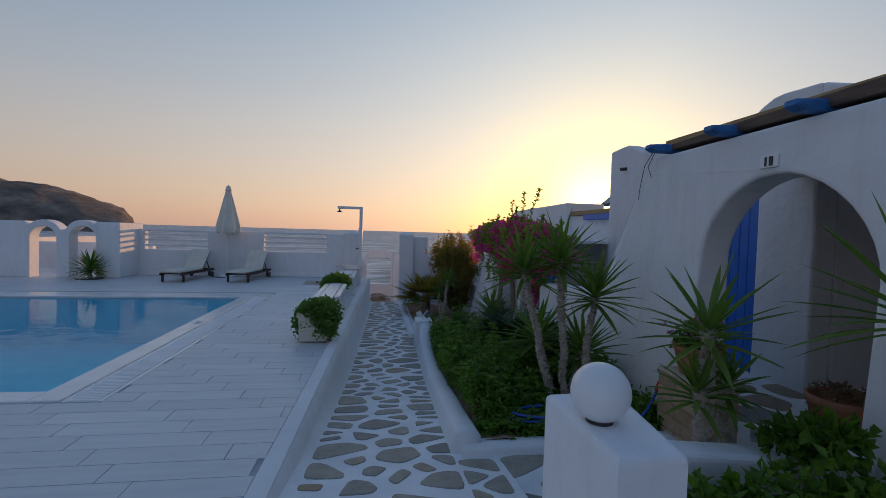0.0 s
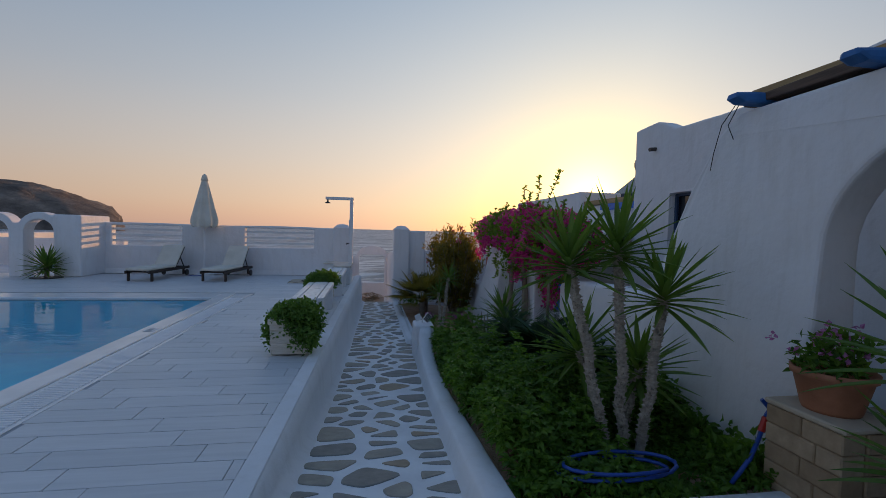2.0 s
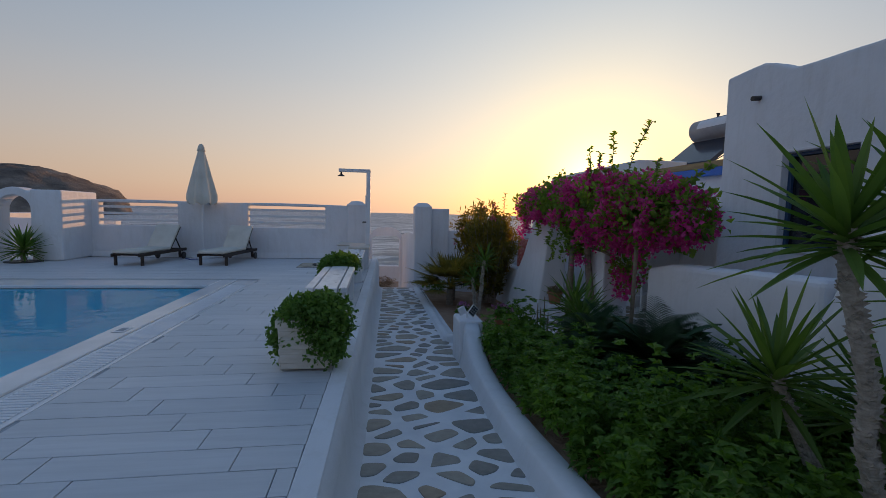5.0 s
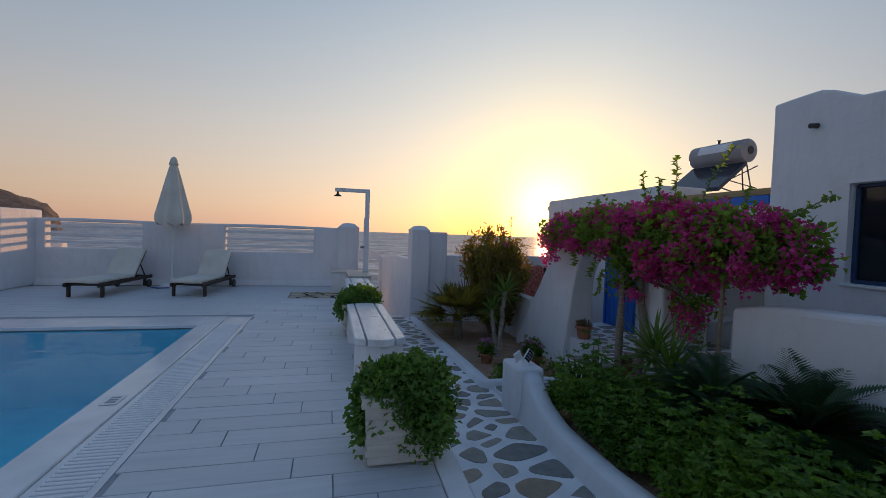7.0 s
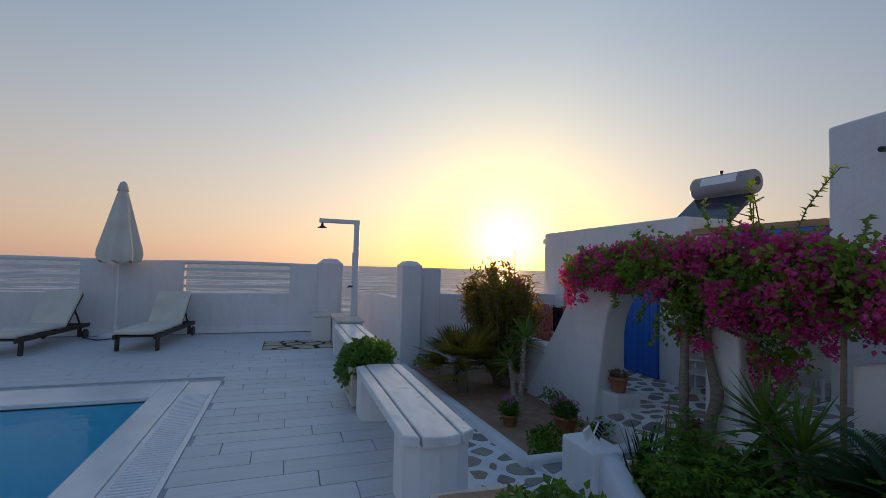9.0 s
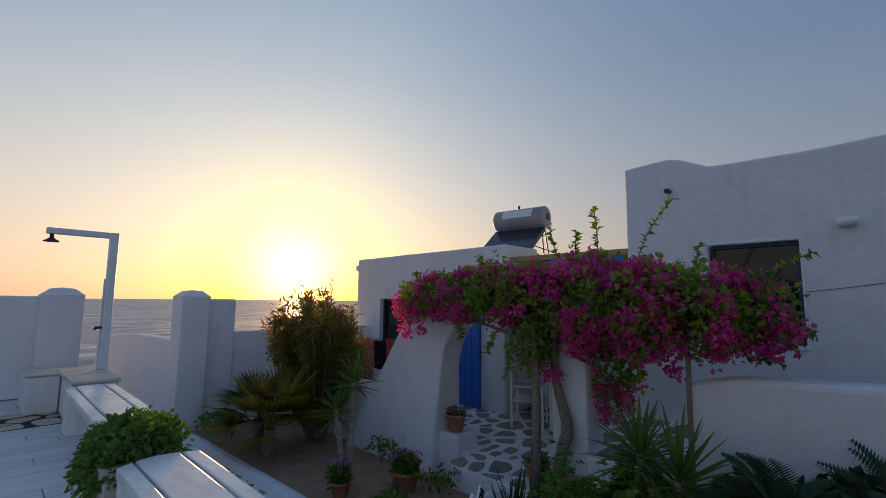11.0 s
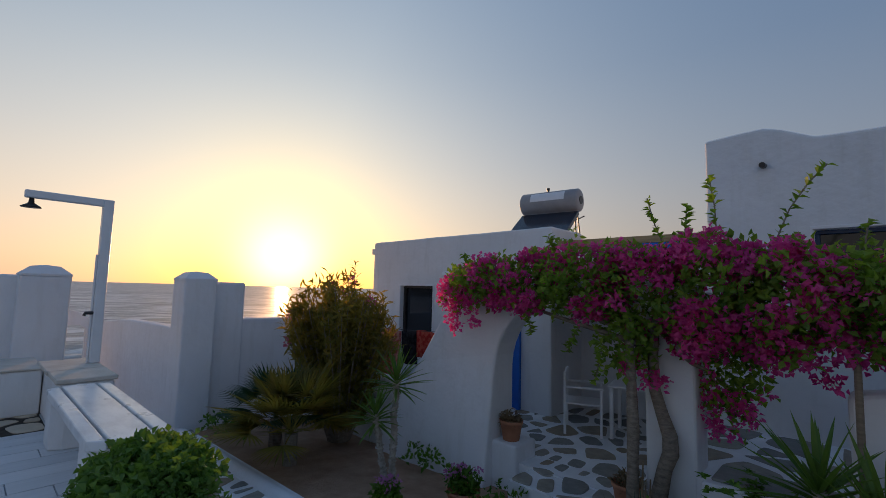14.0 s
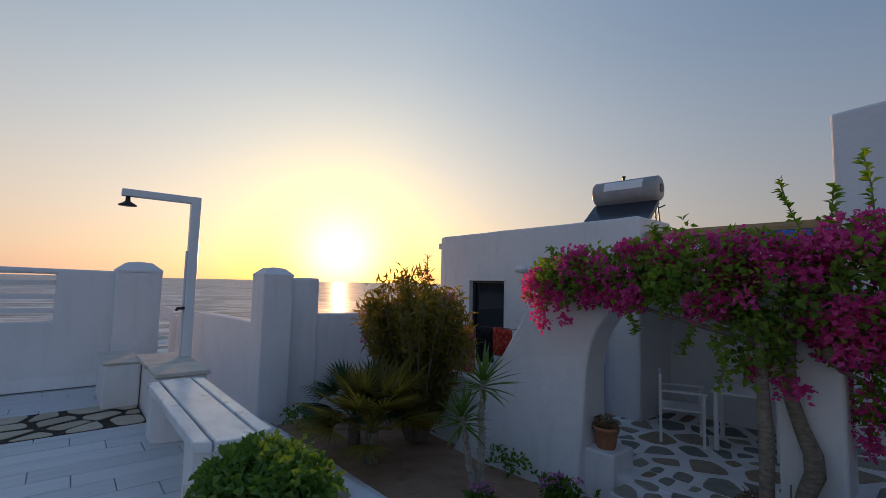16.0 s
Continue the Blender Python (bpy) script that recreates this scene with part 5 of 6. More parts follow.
# laundry
def hung(name, label, cat, y0, y1, x, z0, z1, mat):
    t = thing(name, label, cat)
    part("fabric", sheet(steps(y0, y1, 0.06), steps(z0, z1, 0.1), lambda y, z: (x + 0.03 * math.sin(y * 19) * (z1 - z + 0.2), y, z + 0.02 * math.sin(y * 7))), mat, t, smooth=True)
    sm = t.children[0].modifiers.new("thickness", "SOLIDIFY")
    sm.thickness = 0.008


ln = thing("washing_line", "thin washing line strung beside the annex", "washing line")
part("line", tube(bmesh.new(), [(3.42, 11.9, 0.78), (3.6, 13.2, 0.72), (3.72, 14.9, 0.68)], 0.005, 6), M_CABLE, ln)
part("stake", tube(bmesh.new(), [(3.72, 14.92, -0.9), (3.72, 14.92, 0.72)], 0.02, 8), M_WHITE, ln)
hung("towel", "faded red patterned towel on the washing line", "towel", 13.40, 14.74, 3.63, -0.15, 0.69, M_TOWEL)
hung("garment", "black garment hanging on the washing line", "clothing", 12.98, 13.36, 3.60, 0.18, 0.71, M_BLACKCLOTH)
hung("garment", "red garment hanging on the washing line", "clothing", 12.55, 12.95, 3.56, 0.30, 0.73, M_REDCLOTH)

# ---- plants ----
yucca("tall three-stemmed yucca with spiky crowns in the garden bed", [((1.86, 4.22, -0.28), (1.46, 4.2, 1.29), 1.0), ((1.97, 4.24, -0.28), (1.84, 4.2, 1.39), 1.0), ((2.07, 4.2, -0.28), (2.23, 4.2, 1.04), 1.05), ((2.0, 4.5, -0.28), (1.88, 4.85, 0.46), 1.1), ((2.1, 4.5, -0.28), (2.34, 4.65, 0.34), 1.05)], 0.49, 0.062, 41, 50, 0.037)
yucca("yucca clump with thick trunks behind the low planter wall", [((2.10, 2.42, -0.15), (2.06, 2.40, 1.07), 1.05), ((2.07, 2.42, -0.15), (2.00, 2.38, 0.70), 0.66), ((2.2, 2.44, -0.15), (2.23, 2.42, 0.72), 0.55)], 0.46, 0.062, 42, 30, 0.05)
yucca("yucca with long blades beside the porch steps", [((2.72, 1.70, 0.15), (2.66, 1.72, 1.30), 1.0)], 0.60, 0.062, 43, 36, 0.05)
yucca("short yucca with a dense crown in front of the terrace wall", [((2.10, 7.55, -0.6), (2.06, 7.55, 0.12), 1.0), ((2.14, 7.58, -0.6), (2.10, 7.85, 0.24), 0.9)], 0.52, 0.05, 44, 52)
yucca("small slender yucca with two stems in the bare bed", [((1.72, 11.35, -0.85), (1.86, 11.48, 0.38), 1.0), ((1.70, 11.37, -0.85), (1.66, 11.58, 0.02), 0.8)], 0.42, 0.05, 45, 40, 0.036)
yucca("small spiky yucca beside the arched screen", [((-8.15, 14.05, 0.0), (-8.15, 14.05, 0.30), 1.0)], 0.58, 0.075, 46, 78)
ring = thing("plant_collar", "dark ring round the foot of a deck yucca", "plant collar")
part("ring", lathe(bmesh.new(), [(0.12, 0.0), (0.34, 0.0), (0.34, 0.02), (0.12, 0.03)], 28, (-8.15, 14.05, 0)), M_BLACKMET, ring)


def cycad(label, c, n, length, seed, mat, pairs=26, leaflet=0.17, name="cycad", fan=False):
    """Arching fronds with rows of narrow leaflets, or fans."""
    o = thing(name, label, "palm")
    part("trunk", tube(bmesh.new(), [Vector(c) - Vector((0, 0, 0.5)), Vector(c)], [0.09, 0.08], 10), M_BARK, o)
    L = Leaves(seed)
    for i in range(n):
        a = i * 2.39996 + L.r.uniform(-0.2, 0.2)
        el = L.r.uniform(0.05, 1.25)
        d = Vector((math.cos(a) * math.cos(el), math.sin(a) * math.cos(el), math.sin(el)))
        p = Vector(c)
        ln = length * L.r.uniform(0.75, 1.1)
        if fan:
            hub = p + d * ln * 0.55
            L.blade(p, d, ln * 0.57, 0.02, 0.1, 3)
            s = d.cross(Vector((0, 0, 1))).normalized()
            for k in range(19):
                b = (k - 9) / 9 * 1.5
                L.blade(hub, d * math.cos(b) + s * math.sin(b), ln * 0.5 * (1 - 0.25 * abs(b)), 0.035, 0.25, 3)
            continue
        for k in range(pairs):
            L.blade(p, d, ln / pairs * 1.1, 0.012, 0.0, 1)
            p = p + d * ln / pairs
            d = (d + Vector((0, 0, -0.9 / pairs))).normalized()
            s = d.cross(Vector((0, 0, 1))).normalized()
            w = leaflet * math.sin(math.pi * (0.12 + 0.83 * k / pairs))
            for sg in (1, -1):
                L.leaf(p, s * sg + d * 0.55 + Vector((0, 0, 0.25)), Vector((0, 0, 1)), w * 1.2, 0.022, 0.1, 0.1)
    L.done("crown", mat, o, "arching fronds")
    return o


cycad("dark green cycad with arching fronds in the garden bed", (2.16, 6.30, 0.0), 64, 0.60, 51, M_DARKLEAF)
cycad("dark green cycad beside the curb", (1.95, 6.9, 0.0), 40, 0.55, 52, M_DARKLEAF)
cycad("fan palm with fringed leaves in the bare bed", (1.42, 12.95, -0.45), 54, 1.05, 53, M_OLEANDER, name="fan_palm", fan=True)
cycad("low dark palm by the gate pillar", (1.6, 13.7, -0.45), 30, 0.9, 54, M_DARKLEAF, name="fan_palm", fan=True)

# oleander
ol = thing("oleander", "oleander bush with narrow leaves and pink flowers", "shrub")
L, F = Leaves(61), Leaves(62)
for i in range(96):
    a, sp_ = L.r.uniform(0, 6.283), math.sqrt(L.r.uniform(0.02, 1.0))
    base_p = Vector((2.45 + 0.15 * math.cos(a), 13.4 + 0.15 * math.sin(a), -0.85))
    tip = Vector((2.34 + sp_ * 0.78 * math.cos(a), 13.35 + sp_ * 1.0 * math.sin(a), 1.5 - 0.55 * sp_ ** 2.5 + L.r.uniform(-0.5, 0.12)))
    mid = base_p.lerp(tip, 0.5) + Vector((0, 0, 0.15))
    pts = [base_p, base_p.lerp(mid, 0.5), mid, mid.lerp(tip, 0.5), tip]
    part("stem", tube(bmesh.new(), pts, [0.02, 0.016, 0.012, 0.008, 0.004], 5), M_BARK, ol)
    for k in range(140):
        t = L.r.uniform(0.12, 1.0)
        p = base_p.lerp(tip, t) + L.rdir() * 0.09 + Vector((0, 0, 0.15 * math.sin(math.pi * t)))
        L.leaf(p, (tip - base_p).normalized() * 0.7 + L.rdir(), L.rdir(0.5), L.r.uniform(0.10, 0.18), 0.034, 0.15)
    if i % 8 == 0:
        F.clump(tip + Vector((0, 0, -0.05)), 0.06, 22, 0.05, 0.045)
L.spray([(2.9, 13.8, 1.25), (2.93, 13.85, 1.62), (2.96, 13.89, 1.86)], 26, 0.13, 0.028)
part("stem", tube(bmesh.new(), [(2.9, 13.8, 1.2), (2.93, 13.85, 1.62), (2.96, 13.89, 1.86)], [0.008, 0.006, 0.003], 5), M_BARK, ol)
L.done("foliage", M_OLEANDER, ol, "narrow olive-green leaves")
F.done("blossom", M_PINK, ol, "pink flower clusters")

# bougainvillea
bo = thing("bougainvillea", "large magenta bougainvillea trained over the porch wall", "shrub")
r = rnd(70)
part("trunk", tube(bmesh.new(), [(2.80, 9.02, -0.65), (2.82, 9.00, -0.35), (2.81, 8.95, -0.12), (2.82, 8.90, 0.02), (2.84, 8.91, 0.16), (2.86, 8.98, 0.34), (2.86, 9.04, 0.55), (2.83, 9.04, 0.85), (2.8, 9.0, 1.2)], [0.08, 0.07, 0.062, 0.068, 0.064, 0.054, 0.05, 0.044, 0.035], 12), M_BARK, bo, smooth=True)
part("trunk", tube(bmesh.new(), [(2.62, 9.17, -0.65), (2.63, 9.16, -0.1), (2.62, 9.15, 0.2), (2.65, 9.17, 0.55), (2.66, 9.2, 1.2)], [0.056, 0.05, 0.054, 0.045, 0.032], 12), M_BARK, bo, smooth=True)
for tgt in ((2.7, 11.3, 1.45), (2.75, 10.2, 1.55), (2.8, 8.1, 1.7), (2.95, 7.2, 1.5), (3.2, 8.5, 0.6), (2.85, 7.7, 1.2)):
    a = Vector((2.72, 9.1 if tgt[1] > 9 else 8.8, 0.95))
    part("branch", tube(bmesh.new(), bent(a, tgt, 0.05, 5, r), [0.03, 0.025, 0.02, 0.015, 0.01, 0.006], 7), M_BARK, bo)
BLOBS = [(2.70, 11.25, 1.42, 0.22, 0.28, 0.20), (2.72, 10.85, 1.50, 0.34, 0.42, 0.27), (2.78, 10.3, 1.52, 0.42, 0.46, 0.32), (2.80, 9.7, 1.50, 0.45, 0.46, 0.36), (2.82, 9.15, 1.42, 0.46, 0.44, 0.42), (2.84, 8.6, 1.40, 0.48, 0.44, 0.50), (2.86, 8.05, 1.40, 0.48, 0.44, 0.48), (2.92, 7.5, 1.34, 0.42, 0.42, 0.38), (3.02, 7.12, 1.30, 0.30, 0.28, 0.30), (3.20, 8.5, 0.68, 0.21, 0.28, 0.44), (2.74, 9.25, 0.92, 0.28, 0.30, 0.26)]
L = Leaves(71)
L.mass(BLOBS, 1250, 8, 0.10, 0.075, 0.055, 0.2, 0.45)
L.mass([(b[0] - 0.05, b[1], b[2] + 0.06, b[3] * 0.95, b[4], b[5] * 0.95) for b in BLOBS[:9]], 170, 8, 0.09, 0.075, 0.056, 0.6, 0.9)
SHOOTS = [[(2.85, 8.5, 1.85), (2.88, 8.52, 2.2), (2.9, 8.56, 2.46)], [(2.85, 8.1, 1.85), (2.88, 8.0, 2.12), (2.92, 7.88, 2.32), (2.94, 7.76, 2.46)], [(2.95, 7.3, 1.6), (2.95, 7.0, 1.74), (2.95, 6.74, 1.86)], [(3.0, 7.0, 1.25), (3.0, 6.78, 1.2)], [(2.8, 8.9, 1.8), (2.8, 9.0, 2.08), (2.8, 9.06, 2.32)], [(2.8, 8.75, 1.85), (2.8, 8.72, 2.2)], [(2.8, 10.0, 1.8), (2.78, 10.1, 2.02)], [(2.75, 11.1, 1.65), (2.75, 11.3, 1.86)], [(2.9, 7.6, 1.65), (2.9, 7.55, 1.98)], [(2.5, 10.2, 1.25), (2.45, 10.1, 1.0)], [(2.5, 9.6, 1.1), (2.45, 9.7, 0.85)], [(2.45, 9.35, 0.95), (2.4, 9.4, 0.62)], [(2.95, 7.3, 1.0), (2.98, 7.0, 0.95)]]
for s in SHOOTS:
    L.spray(s, 26, 0.085, 0.07)
    part("shoot", tube(bmesh.new(), s, 0.006, 5), M_BARK, bo)
L.done("foliage", M_BOUGLEAF, bo, "green and yellow-green leaves")
F = Leaves(72)


def pinkish(c):
    """Blossom grows in drifts, with leafy patches between."""
    return noise.noise((c.x * 2.6, c.y * 2.6, c.z * 2.6)) > -0.10


F.mass(BLOBS[4:9], 1050, 15, 0.075, 0.056, 0.05, 0.3, 0.80, pinkish)
F.mass(BLOBS[9:10], 26, 12, 0.06, 0.052, 0.047, 0.3, 0.7)
F.mass(BLOBS[:4], 900, 14, 0.065, 0.052, 0.047, 0.3, 0.8, pinkish)
for c in ((2.6, 11.38, 1.14), (2.58, 11.25, 1.02), (2.62, 11.45, 1.3), (2.55, 11.0, 1.08), (2.7, 9.2, 0.75), (2.7, 9.0, 0.62), (3.15, 8.55, 0.25), (3.2, 8.4, 0.36), (3.1, 8.7, 0.45), (2.95, 7.5, 0.95), (2.9, 7.8, 0.85), (2.95, 7.4, 1.68)):
    for _ in range(7):
        F.clump(Vector(c) + F.rdir() * 0.09, 0.06, 11, 0.05, 0.045)
F.done("blossom", M_BRACT, bo, "magenta papery bracts")
st = thing("support_stake", "grey wooden stake propping the bougainvillea", "stake")
part("stake", tube(bmesh.new(), [(2.74, 7.66, -0.6), (2.76, 7.65, 1.1)], [0.026, 0.022], 9), M_POLE, st)

# ground cover and small plants
gc = tagged(new("ground_cover"), "dense bright green leafy ground cover in the garden bed", "ground cover", kind="stuff")
L = Leaves(81)


def bed_growth(x, y):
    """Height of the growth, low towards the curbs and the near end."""
    x0 = 0.90 + 0.034 * (y - 3.4)
    if x < x0 + 0.02:
        return 0.0
    h = (0.50 if x < 1.9 else 0.36) + 0.44 * noise.noise((x * 2.1, y * 2.1, 4)) + 0.14 * noise.noise((x * 5, y * 5, 9))
    h *= min(1.0, 0.6 + (x - x0) / 0.4) * (0.6 if x > 1.7 and y > 5.5 else 1.0)
    return h * (min(1.0, max(0.15, (y - 4.05) / 0.9)) if x > 1.75 else min(1.0, max(0.22, (y - 3.62) / 0.6)))


for _ in range(3400):
    x, y = L.r.uniform(0.92, 2.92), L.r.uniform(3.55, 8.35)
    h = bed_growth(x, y)
    if h <= 0:
        continue
    c = Vector((x, y, bed_h(x, y) + 0.02 + h * L.r.uniform(0.2, 0.8)))
    for k in range(6):
        a = L.r.uniform(0, 6.283)
        L.leaf(c, Vector((math.cos(a), math.sin(a), L.r.uniform(-0.6, 0.9))), Vector((0, 0, 0.8)) + L.rdir() * 0.9, L.r.uniform(0.05, 0.09), 0.036, 0.15, 0.25)
for _ in range(1700):
    x, y = L.r.uniform(0.95, 2.9), L.r.uniform(3.6, 8.35)
    h = bed_growth(x, y) * L.r.uniform(0.75, 1.3)
    if h < 0.05:
        continue
    lean = Vector((L.r.normal() * 0.15 - (0.15 if x < 1.3 else 0), L.r.normal() * 0.15, 1)).normalized()
    foot = Vector((x, y, bed_h(x, y)))
    for w in range(4):
        p = foot + lean * h * (0.5 + 0.5 * w / 3)
        a0 = L.r.uniform(0, 6.283)
        for k in range(6):
            a = a0 + k * 1.047
            L.leaf(p, Vector((math.cos(a), math.sin(a), L.r.uniform(-0.5, 0.4) + 0.2 * w)), Vector((0, 0, 0.9)) + L.rdir() * 0.7, (0.092 - 0.012 * w) * L.r.uniform(0.8, 1.2), 0.033, 0.18, 0.3)
L.done("foliage", M_LEAF, gc)


def weed(label, blobs, seed, clumps, length=0.08, width=0.04, mat=M_LEAF, name="garden_plant"):
    o = thing(name, label, "plant")
    for k, b in enumerate(blobs):
        L = Leaves(seed + 300 * k)
        L.mass([b], max(12, int(clumps / len(blobs))), 8, 0.07, length, width, 0.6, 0.3)
        L.done("foliage", mat, o)
    return o


weed("leafy climbing plant over the near planter wall", [(1.75, 1.78, 0.28, 0.4, 0.22, 0.14), (2.3, 1.75, 0.33, 0.4, 0.25, 0.18), (2.5, 2.05, 0.50, 0.3, 0.12, 0.07), (2.7, 1.3, 0.35, 0.2, 0.4, 0.2)], 91, 230, 0.09, 0.055)
weed("leafy plant at the foot of the porch wall", [(2.62, 3.75, -0.05, 0.2, 0.22, 0.18), (2.7, 4.4, -0.1, 0.15, 0.5, 0.12), (1.5, 3.55, -0.12, 0.5, 0.1, 0.06)], 92, 130)
weed("low green plants beside the bougainvillea trunk", [(2.35, 8.75, -0.5, 0.35, 0.3, 0.18), (2.5, 8.3, -0.45, 0.3, 0.3, 0.16)], 93, 120)
weed("dark leafy plants at the foot of the terrace wall", [(2.75, 7.05, -0.12, 0.14, 0.2, 0.14), (2.75, 6.6, 0.0, 0.14, 0.18, 0.2), (2.75, 6.1, -0.12, 0.15, 0.3, 0.26)], 94, 90, 0.11, 0.07, M_DARKLEAF)
weed("low shrub beside the gate pillar", [(1.35, 14.6, -0.65, 0.35, 0.5, 0.14), (1.5, 10.2, -0.68, 0.3, 0.3, 0.08)], 95, 80)
weed("sparse weeds on the bare bed", [(2.3, 10.4, -0.7, 0.4, 0.3, 0.07), (2.6, 11.7, -0.7, 0.2, 0.5, 0.1), (1.2, 9.75, -0.68, 0.3, 0.1, 0.05)], 96, 46)
weed("dry bush on the shore beyond the gate", [(0.1, 24.0, -2.1, 0.5, 0.4, 0.35)], 97, 90, 0.12, 0.03, M_DRY)
ag = thing("agave", "clump of upright narrow blades in the garden bed", "plant")
L = Leaves(98)
for i in range(44):
    a = L.r.uniform(0, 6.283)
    d = Vector((0.35 * math.cos(a), 0.35 * math.sin(a), 1.0))
    L.blade(Vector((1.70 + 0.14 * math.cos(a * 3), 8.80 + 0.10 * math.sin(a * 5), -0.58)), d, L.r.uniform(0.35, 0.62), 0.03, 0.12, 4)
L.done("blades", M_DARKLEAF, ag)
dg = thing("dry_stalks", "bundle of dry upright plant stalks", "plant")
for i, (x, y, h) in enumerate(((2.12, 8.9, 0.75), (2.05, 8.86, 0.6), (2.2, 8.95, 0.5), (1.98, 8.8, 0.68))):
    part("stalk", tube(bmesh.new(), [(x, y, -0.62), (x + 0.03, y + 0.02, -0.3), (x + 0.02, y, -0.62 + h)], [0.014, 0.011, 0.005], 6), M_DRY, dg)

# hoses
hs = thing("garden_hose", "blue garden hose coiled in the bed behind the curb", "hose")
pts = [(1.58 + 0.40 * math.cos(a) + 0.008 * a, 3.74 + 0.16 * math.sin(a), -0.04 + 0.006 * a) for a in [i * 0.35 for i in range(34)]]
part("coil", tube(bmesh.new(), pts, 0.013, 7), M_HOSE, hs, smooth=True)
ta = thing("hose_tap", "blue hose with a red tap at the porch wall", "tap")
part("hose", tube(bmesh.new(), [(2.35, 3.62, -0.1), (2.5, 3.64, 0.05), (2.62, 3.68, 0.22)], 0.014, 7), M_HOSE, ta, smooth=True)
part("tap", tube(bmesh.new(), [(2.61, 3.68, 0.2), (2.65, 3.69, 0.29)], 0.022, 8), M_RED, ta)
part("spray_head", tube(bmesh.new(), [(2.65, 3.69, 0.29), (2.70, 3.70, 0.34), (2.64, 3.72, 0.40)], [0.018, 0.024, 0.012], 8), M_HOSE, ta)
h2 = thing("garden_hose", "dark hose lying on the deck by the loungers", "hose")
part("hose", tube(bmesh.new(), [(-5.1, 14.9, 0.015), (-4.9, 14.7, 0.015), (-4.7, 14.8, 0.015), (-4.75, 15.0, 0.015), (-4.95, 15.0, 0.015)], 0.012, 6), M_HOSE, h2, smooth=True)


# ---- paving pieces ----
def spaced(x0, x1, y0, y1, d, seed, ok=None, tries=4000, aspect=1.5):
    """Points kept apart, wider along x."""
    r = rnd(seed)
    pts = []
    for _ in range(tries):
        x, y, s = r.uniform(x0, x1), r.uniform(y0, y1), r.uniform(0.55, 1.25)
        if ok and not ok(x, y):
            continue
        if all(((x - a) / aspect) ** 2 + (y - b) ** 2 > (d * (s + t) / 2) ** 2 for a, b, t in pts):
            pts.append((x, y, s))
    return pts


def cell_polys(pts, bounds, gap, reach=1.2):
    """Voronoi cells of the points, clipped to bounds, shrunk by half the gap and with rounded corners."""
    out, jit = [], rnd(len(pts))
    for i, (x, y, s) in enumerate(pts):
        poly = [Vector((bounds[0], bounds[2])), Vector((bounds[1], bounds[2])), Vector((bounds[1], bounds[3])), Vector((bounds[0], bounds[3]))]
        p = Vector((x, y))
        cuts = [(Vector((a, b)), s, t) for j, (a, b, t) in enumerate(pts) if j != i and abs(a - x) < reach and abs(b - y) < reach]
        planes = []
        for q, s1, s2 in cuts:
            n = (q - p)
            dist = n.length
            n = n / dist
            planes.append((n, dist * s1 / (s1 + s2) - gap * jit.uniform(0.25, 0.95)))
        for n, d in planes:
            nxt = []
            for a, b in zip(poly, poly[1:] + poly[:1]):
                da, db = (a - p).dot(n) - d, (b - p).dot(n) - d
                if da <= 0:
                    nxt.append(a)
                if (da < 0) != (db < 0):
                    nxt.append(a.lerp(b, da / (da - db)))
            poly = nxt
            if len(poly) < 3:
                break
        if len(poly) < 3:
            continue
        for _ in range(2):
            c = (0.16, 0.24)[_]
            poly = [v for a, b in zip(poly, poly[1:] + poly[:1]) for v in (a.lerp(b, c), a.lerp(b, 1 - c))]
            if _ == 0:
                keep = []
                for v in poly:
                    if not keep or (v - keep[-1]).length > 0.02:
                        keep.append(v)
                poly = keep
        if len(poly) < 5:
            continue
        out.append(poly)
    return out


def lay_stones(polys, zf, parent, mat, name, proud=0.006, seed=5):
    r = rnd(seed)
    for poly in polys:
        c = sum(poly, Vector((0, 0))) / len(poly)
        z = zf(c.x, c.y)
        slope = (zf(c.x, c.y + 0.1) - z) / 0.1
        bm = bmesh.new()
        k = 1 + 0.03 * r.normal()
        ring0, ring1, ring2 = [], [], []
        for v in poly:
            o = v - c
            wob = 1 + 0.03 * noise.noise((v.x * 9, v.y * 9, 2))
            ring0.append(bm.verts.new((o.x * wob, o.y * wob, slope * o.y - 0.01)))
            ring1.append(bm.verts.new((o.x * wob * 0.985, o.y * wob * 0.985, slope * o.y + proud * 0.6)))
            ring2.append(bm.verts.new((o.x * wob * 0.93, o.y * wob * 0.93, slope * o.y + proud)))
        n = len(poly)
        for p, q in ((ring0, ring1), (ring1, ring2)):
            for i in range(n):
                bm.faces.new((p[i], p[(i + 1) % n], q[(i + 1) % n], q[i]))
        bm.faces.new(ring2)
        ob = part(name, bm, mat, parent)
        ob.location = (c.x, c.y, z)


path_ob = bpy.data.objects["path_floor"]
pts = spaced(-0.30, 0.76, 2.2, 15.2, 0.255, 3, None, 9000, 1.75)
polys = [[Vector((v.x + 0.031 * (v.y - 8.0), v.y)) for v in q] for q in cell_polys(pts, (-0.33, 0.79, 2.1, 15.4), 0.08)]
polys.sort(key=lambda q: q[0].y)
lay_stones(polys[:290], lambda x, y: path_z(y), path_ob, M_STONE, "stone", 0.007)
lay_stones(cell_polys(spaced(0.70, 0.92, 2.0, 3.25, 0.25, 14, None, 900, 1.3), (0.66, 0.945, 1.9, 3.28), 0.06), lambda x, y: path_z(y), path_ob, M_STONE, "stone", 0.007)
pf = bpy.data.objects["floor_porch"]
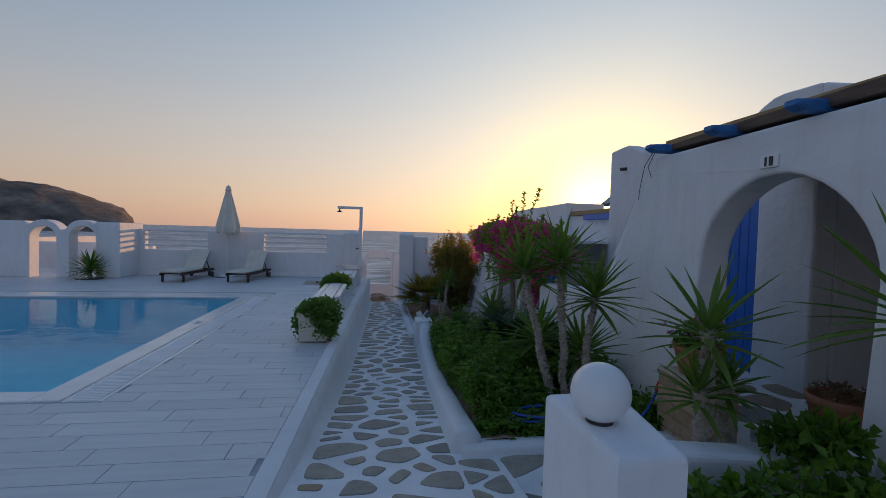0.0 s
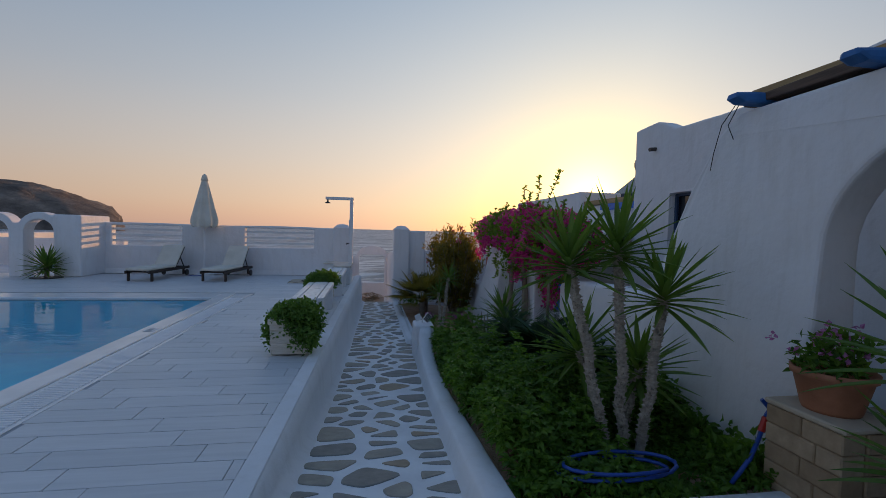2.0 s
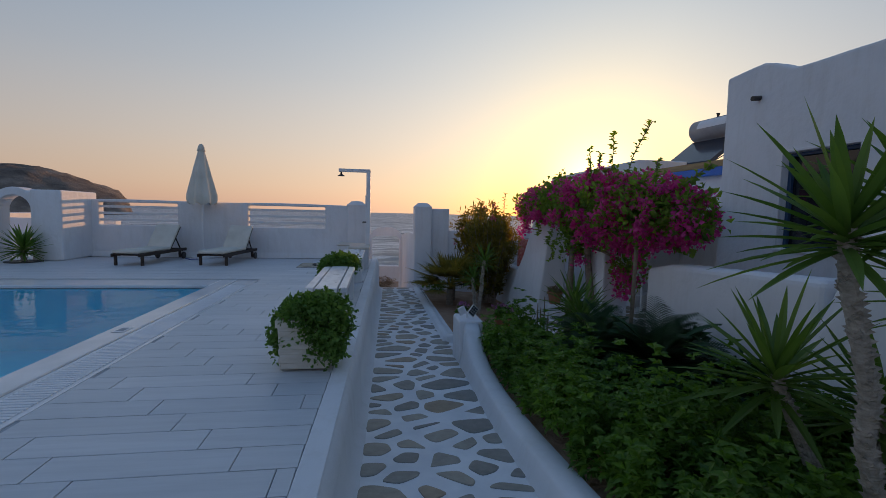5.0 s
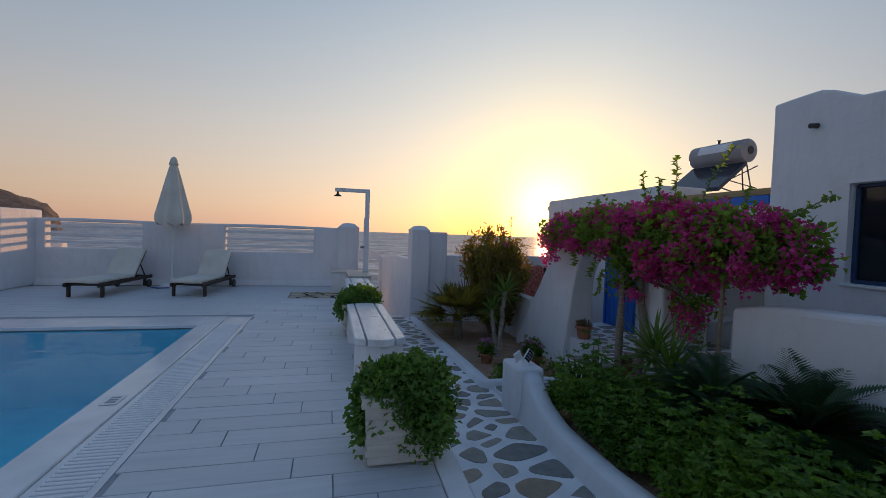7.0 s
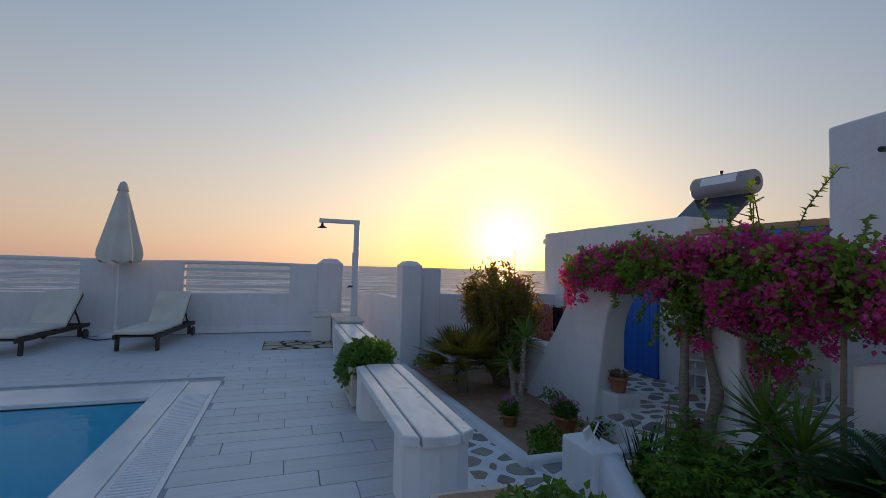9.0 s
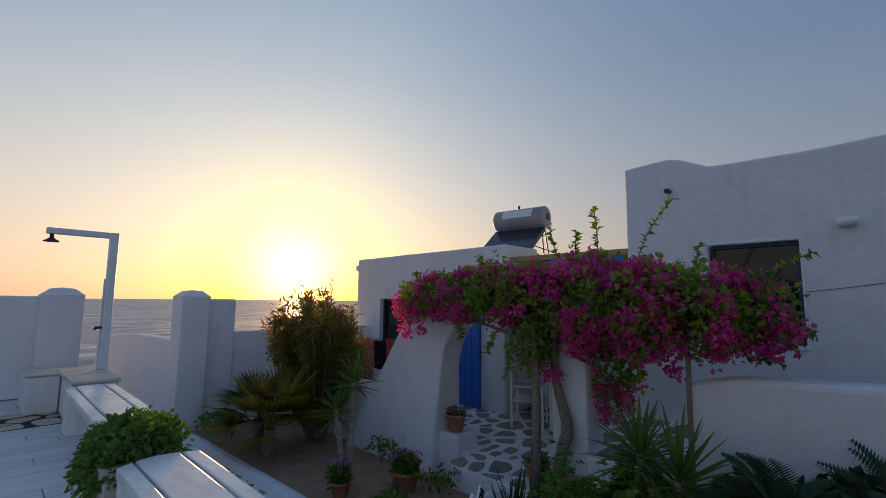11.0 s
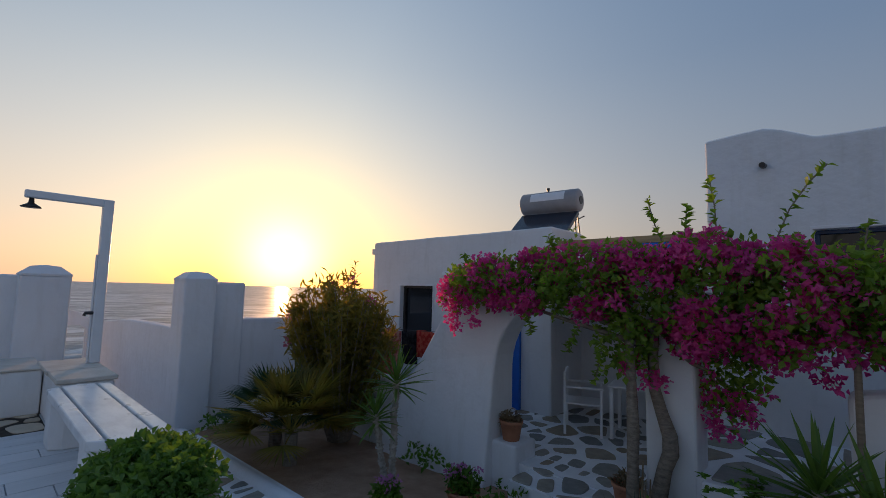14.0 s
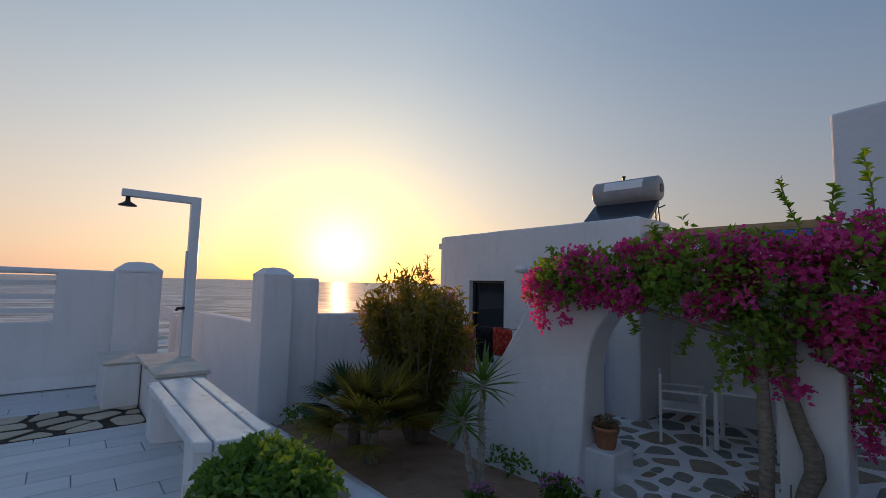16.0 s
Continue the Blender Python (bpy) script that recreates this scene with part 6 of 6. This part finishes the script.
lay_stones(cell_polys(spaced(1.0, 5.8, 2.3, 3.28, 0.34, 4, None, 3000, 1.5), (0.98, 5.9, 2.28, 3.30), 0.09), lambda x, y: -0.15, pf, M_STONE, "stone", 0.007)
pi_ = bpy.data.objects["floor_porch_inner"]
lay_stones(cell_polys(spaced(3.3, 5.8, 3.3, 4.7, 0.36, 6, None, 1500, 1.5), (3.32, 5.9, 3.32, 4.75), 0.09), lambda x, y: -0.155, pi_, M_STONE, "stone", 0.007)
pa = bpy.data.objects["floor_annex_porch"]
lay_stones(cell_polys(spaced(3.4, 5.9, 9.05, 12.5, 0.28, 7, None, 3000, 1.7), (3.35, 6.0, 9.02, 12.6), 0.09), lambda x, y: -0.56, pa, M_STONE, "stone", 0.007)
lay_stones(cell_polys(spaced(2.6, 3.3, 9.05, 10.4, 0.26, 17, None, 900, 1.7), (2.56, 3.34, 9.02, 10.42), 0.08), lambda x, y: -0.57, pa, M_STONE, "stone", 0.012)
ps = bpy.data.objects["floor_side_path"]
lay_stones(cell_polys(spaced(0.95, 2.4, 8.98, 9.45, 0.28, 8, None, 900, 1.4), (0.92, 2.42, 8.98, 9.46), 0.07), lambda x, y: -0.655, ps, M_STONE, "stone", 0.007)
pt = bpy.data.objects["floor_terrace_house"]
lay_stones(cell_polys(spaced(3.4, 4.9, 6.2, 8.9, 0.36, 9, None, 900, 1.5), (3.4, 4.95, 6.1, 8.95), 0.08), lambda x, y: -0.158, pt, M_STONE, "stone", 0.007)

# crazy paving under the shower
cz = structure("floor_shower_patch", box_bm(-2.10, -0.91, 13.25, 14.14, -0.011, 0.004), M_JOINT, "dark earth bed of crazy paving under the shower", "floor")
lay_stones(cell_polys(spaced(-2.08, -0.93, 13.28, 14.1, 0.25, 10, None, 900, 1.5), (-2.09, -0.92, 13.26, 14.13), 0.05), lambda x, y: 0.004, cz, M_BEIGE, "paving_stone", 0.008)

# deck tiles: the nearest are pieces of their own
deck_ob = bpy.data.objects["floor_deck"]
TW, TL = 0.232, 0.928
tile_me = None
kept, rest = 0, bmesh.new()
GX1 = PX1 + RIM + 0.005
for j in range(int((15.38 + 6) / TW)):
    y0 = -5.9 + j * TW
    if y0 + TW > 15.38:
        break
    off = -(j % 4) * TL / 4
    i = 0
    while True:
        x1 = 0.6 + off - i * TL
        x0 = x1 - TL
        i += 1
        if x1 < -21.5:
            break
        xe = edge_x(y0 + TW / 2) - 0.135
        segs = [(x0, min(x1, xe))]
        if y0 + TW > PY0 - COP and y0 < PY1 + RIM:
            segs = [(max(a, GX1), b) for a, b in segs] + [(a, min(b, PX0 - COP)) for a, b in segs]
        for a, b in segs:
            if b - a < 0.05:
                continue
            g = 0.0035
            if a == x0 and b == x1 and kept < 300 and -3.0 < a and b < 0 and 3.2 < y0 < 12.8:
                if tile_me is None:
                    first = part("tile", box_bm(-TL / 2 + g, TL / 2 - g, -TW / 2 + g, TW / 2 - g, -0.012, 0.0, 0.0025, 1), M_TILE, deck_ob)
                    tile_me = first.data
                    ob = first
                else:
                    ob = new("tile", tile_me)
                    ob.parent = deck_ob
                ob.location = ((a + b) / 2, y0 + TW / 2, 0.0)
                kept += 1
            else:
                v = [rest.verts.new(c) for c in ((a + g, y0 + g, 0), (b - g, y0 + g, 0), (b - g, y0 + TW - g, 0), (a + g, y0 + TW - g, 0))]
                w = [rest.verts.new(c.co + Vector((0, 0, -0.012))) for c in v]
                rest.faces.new(v)
                for k in range(4):
                    rest.faces.new((v[k], w[k], w[(k + 1) % 4], v[(k + 1) % 4]))
tagged(part("tile_field", rest, M_TILE, deck_ob), kind="stuff")
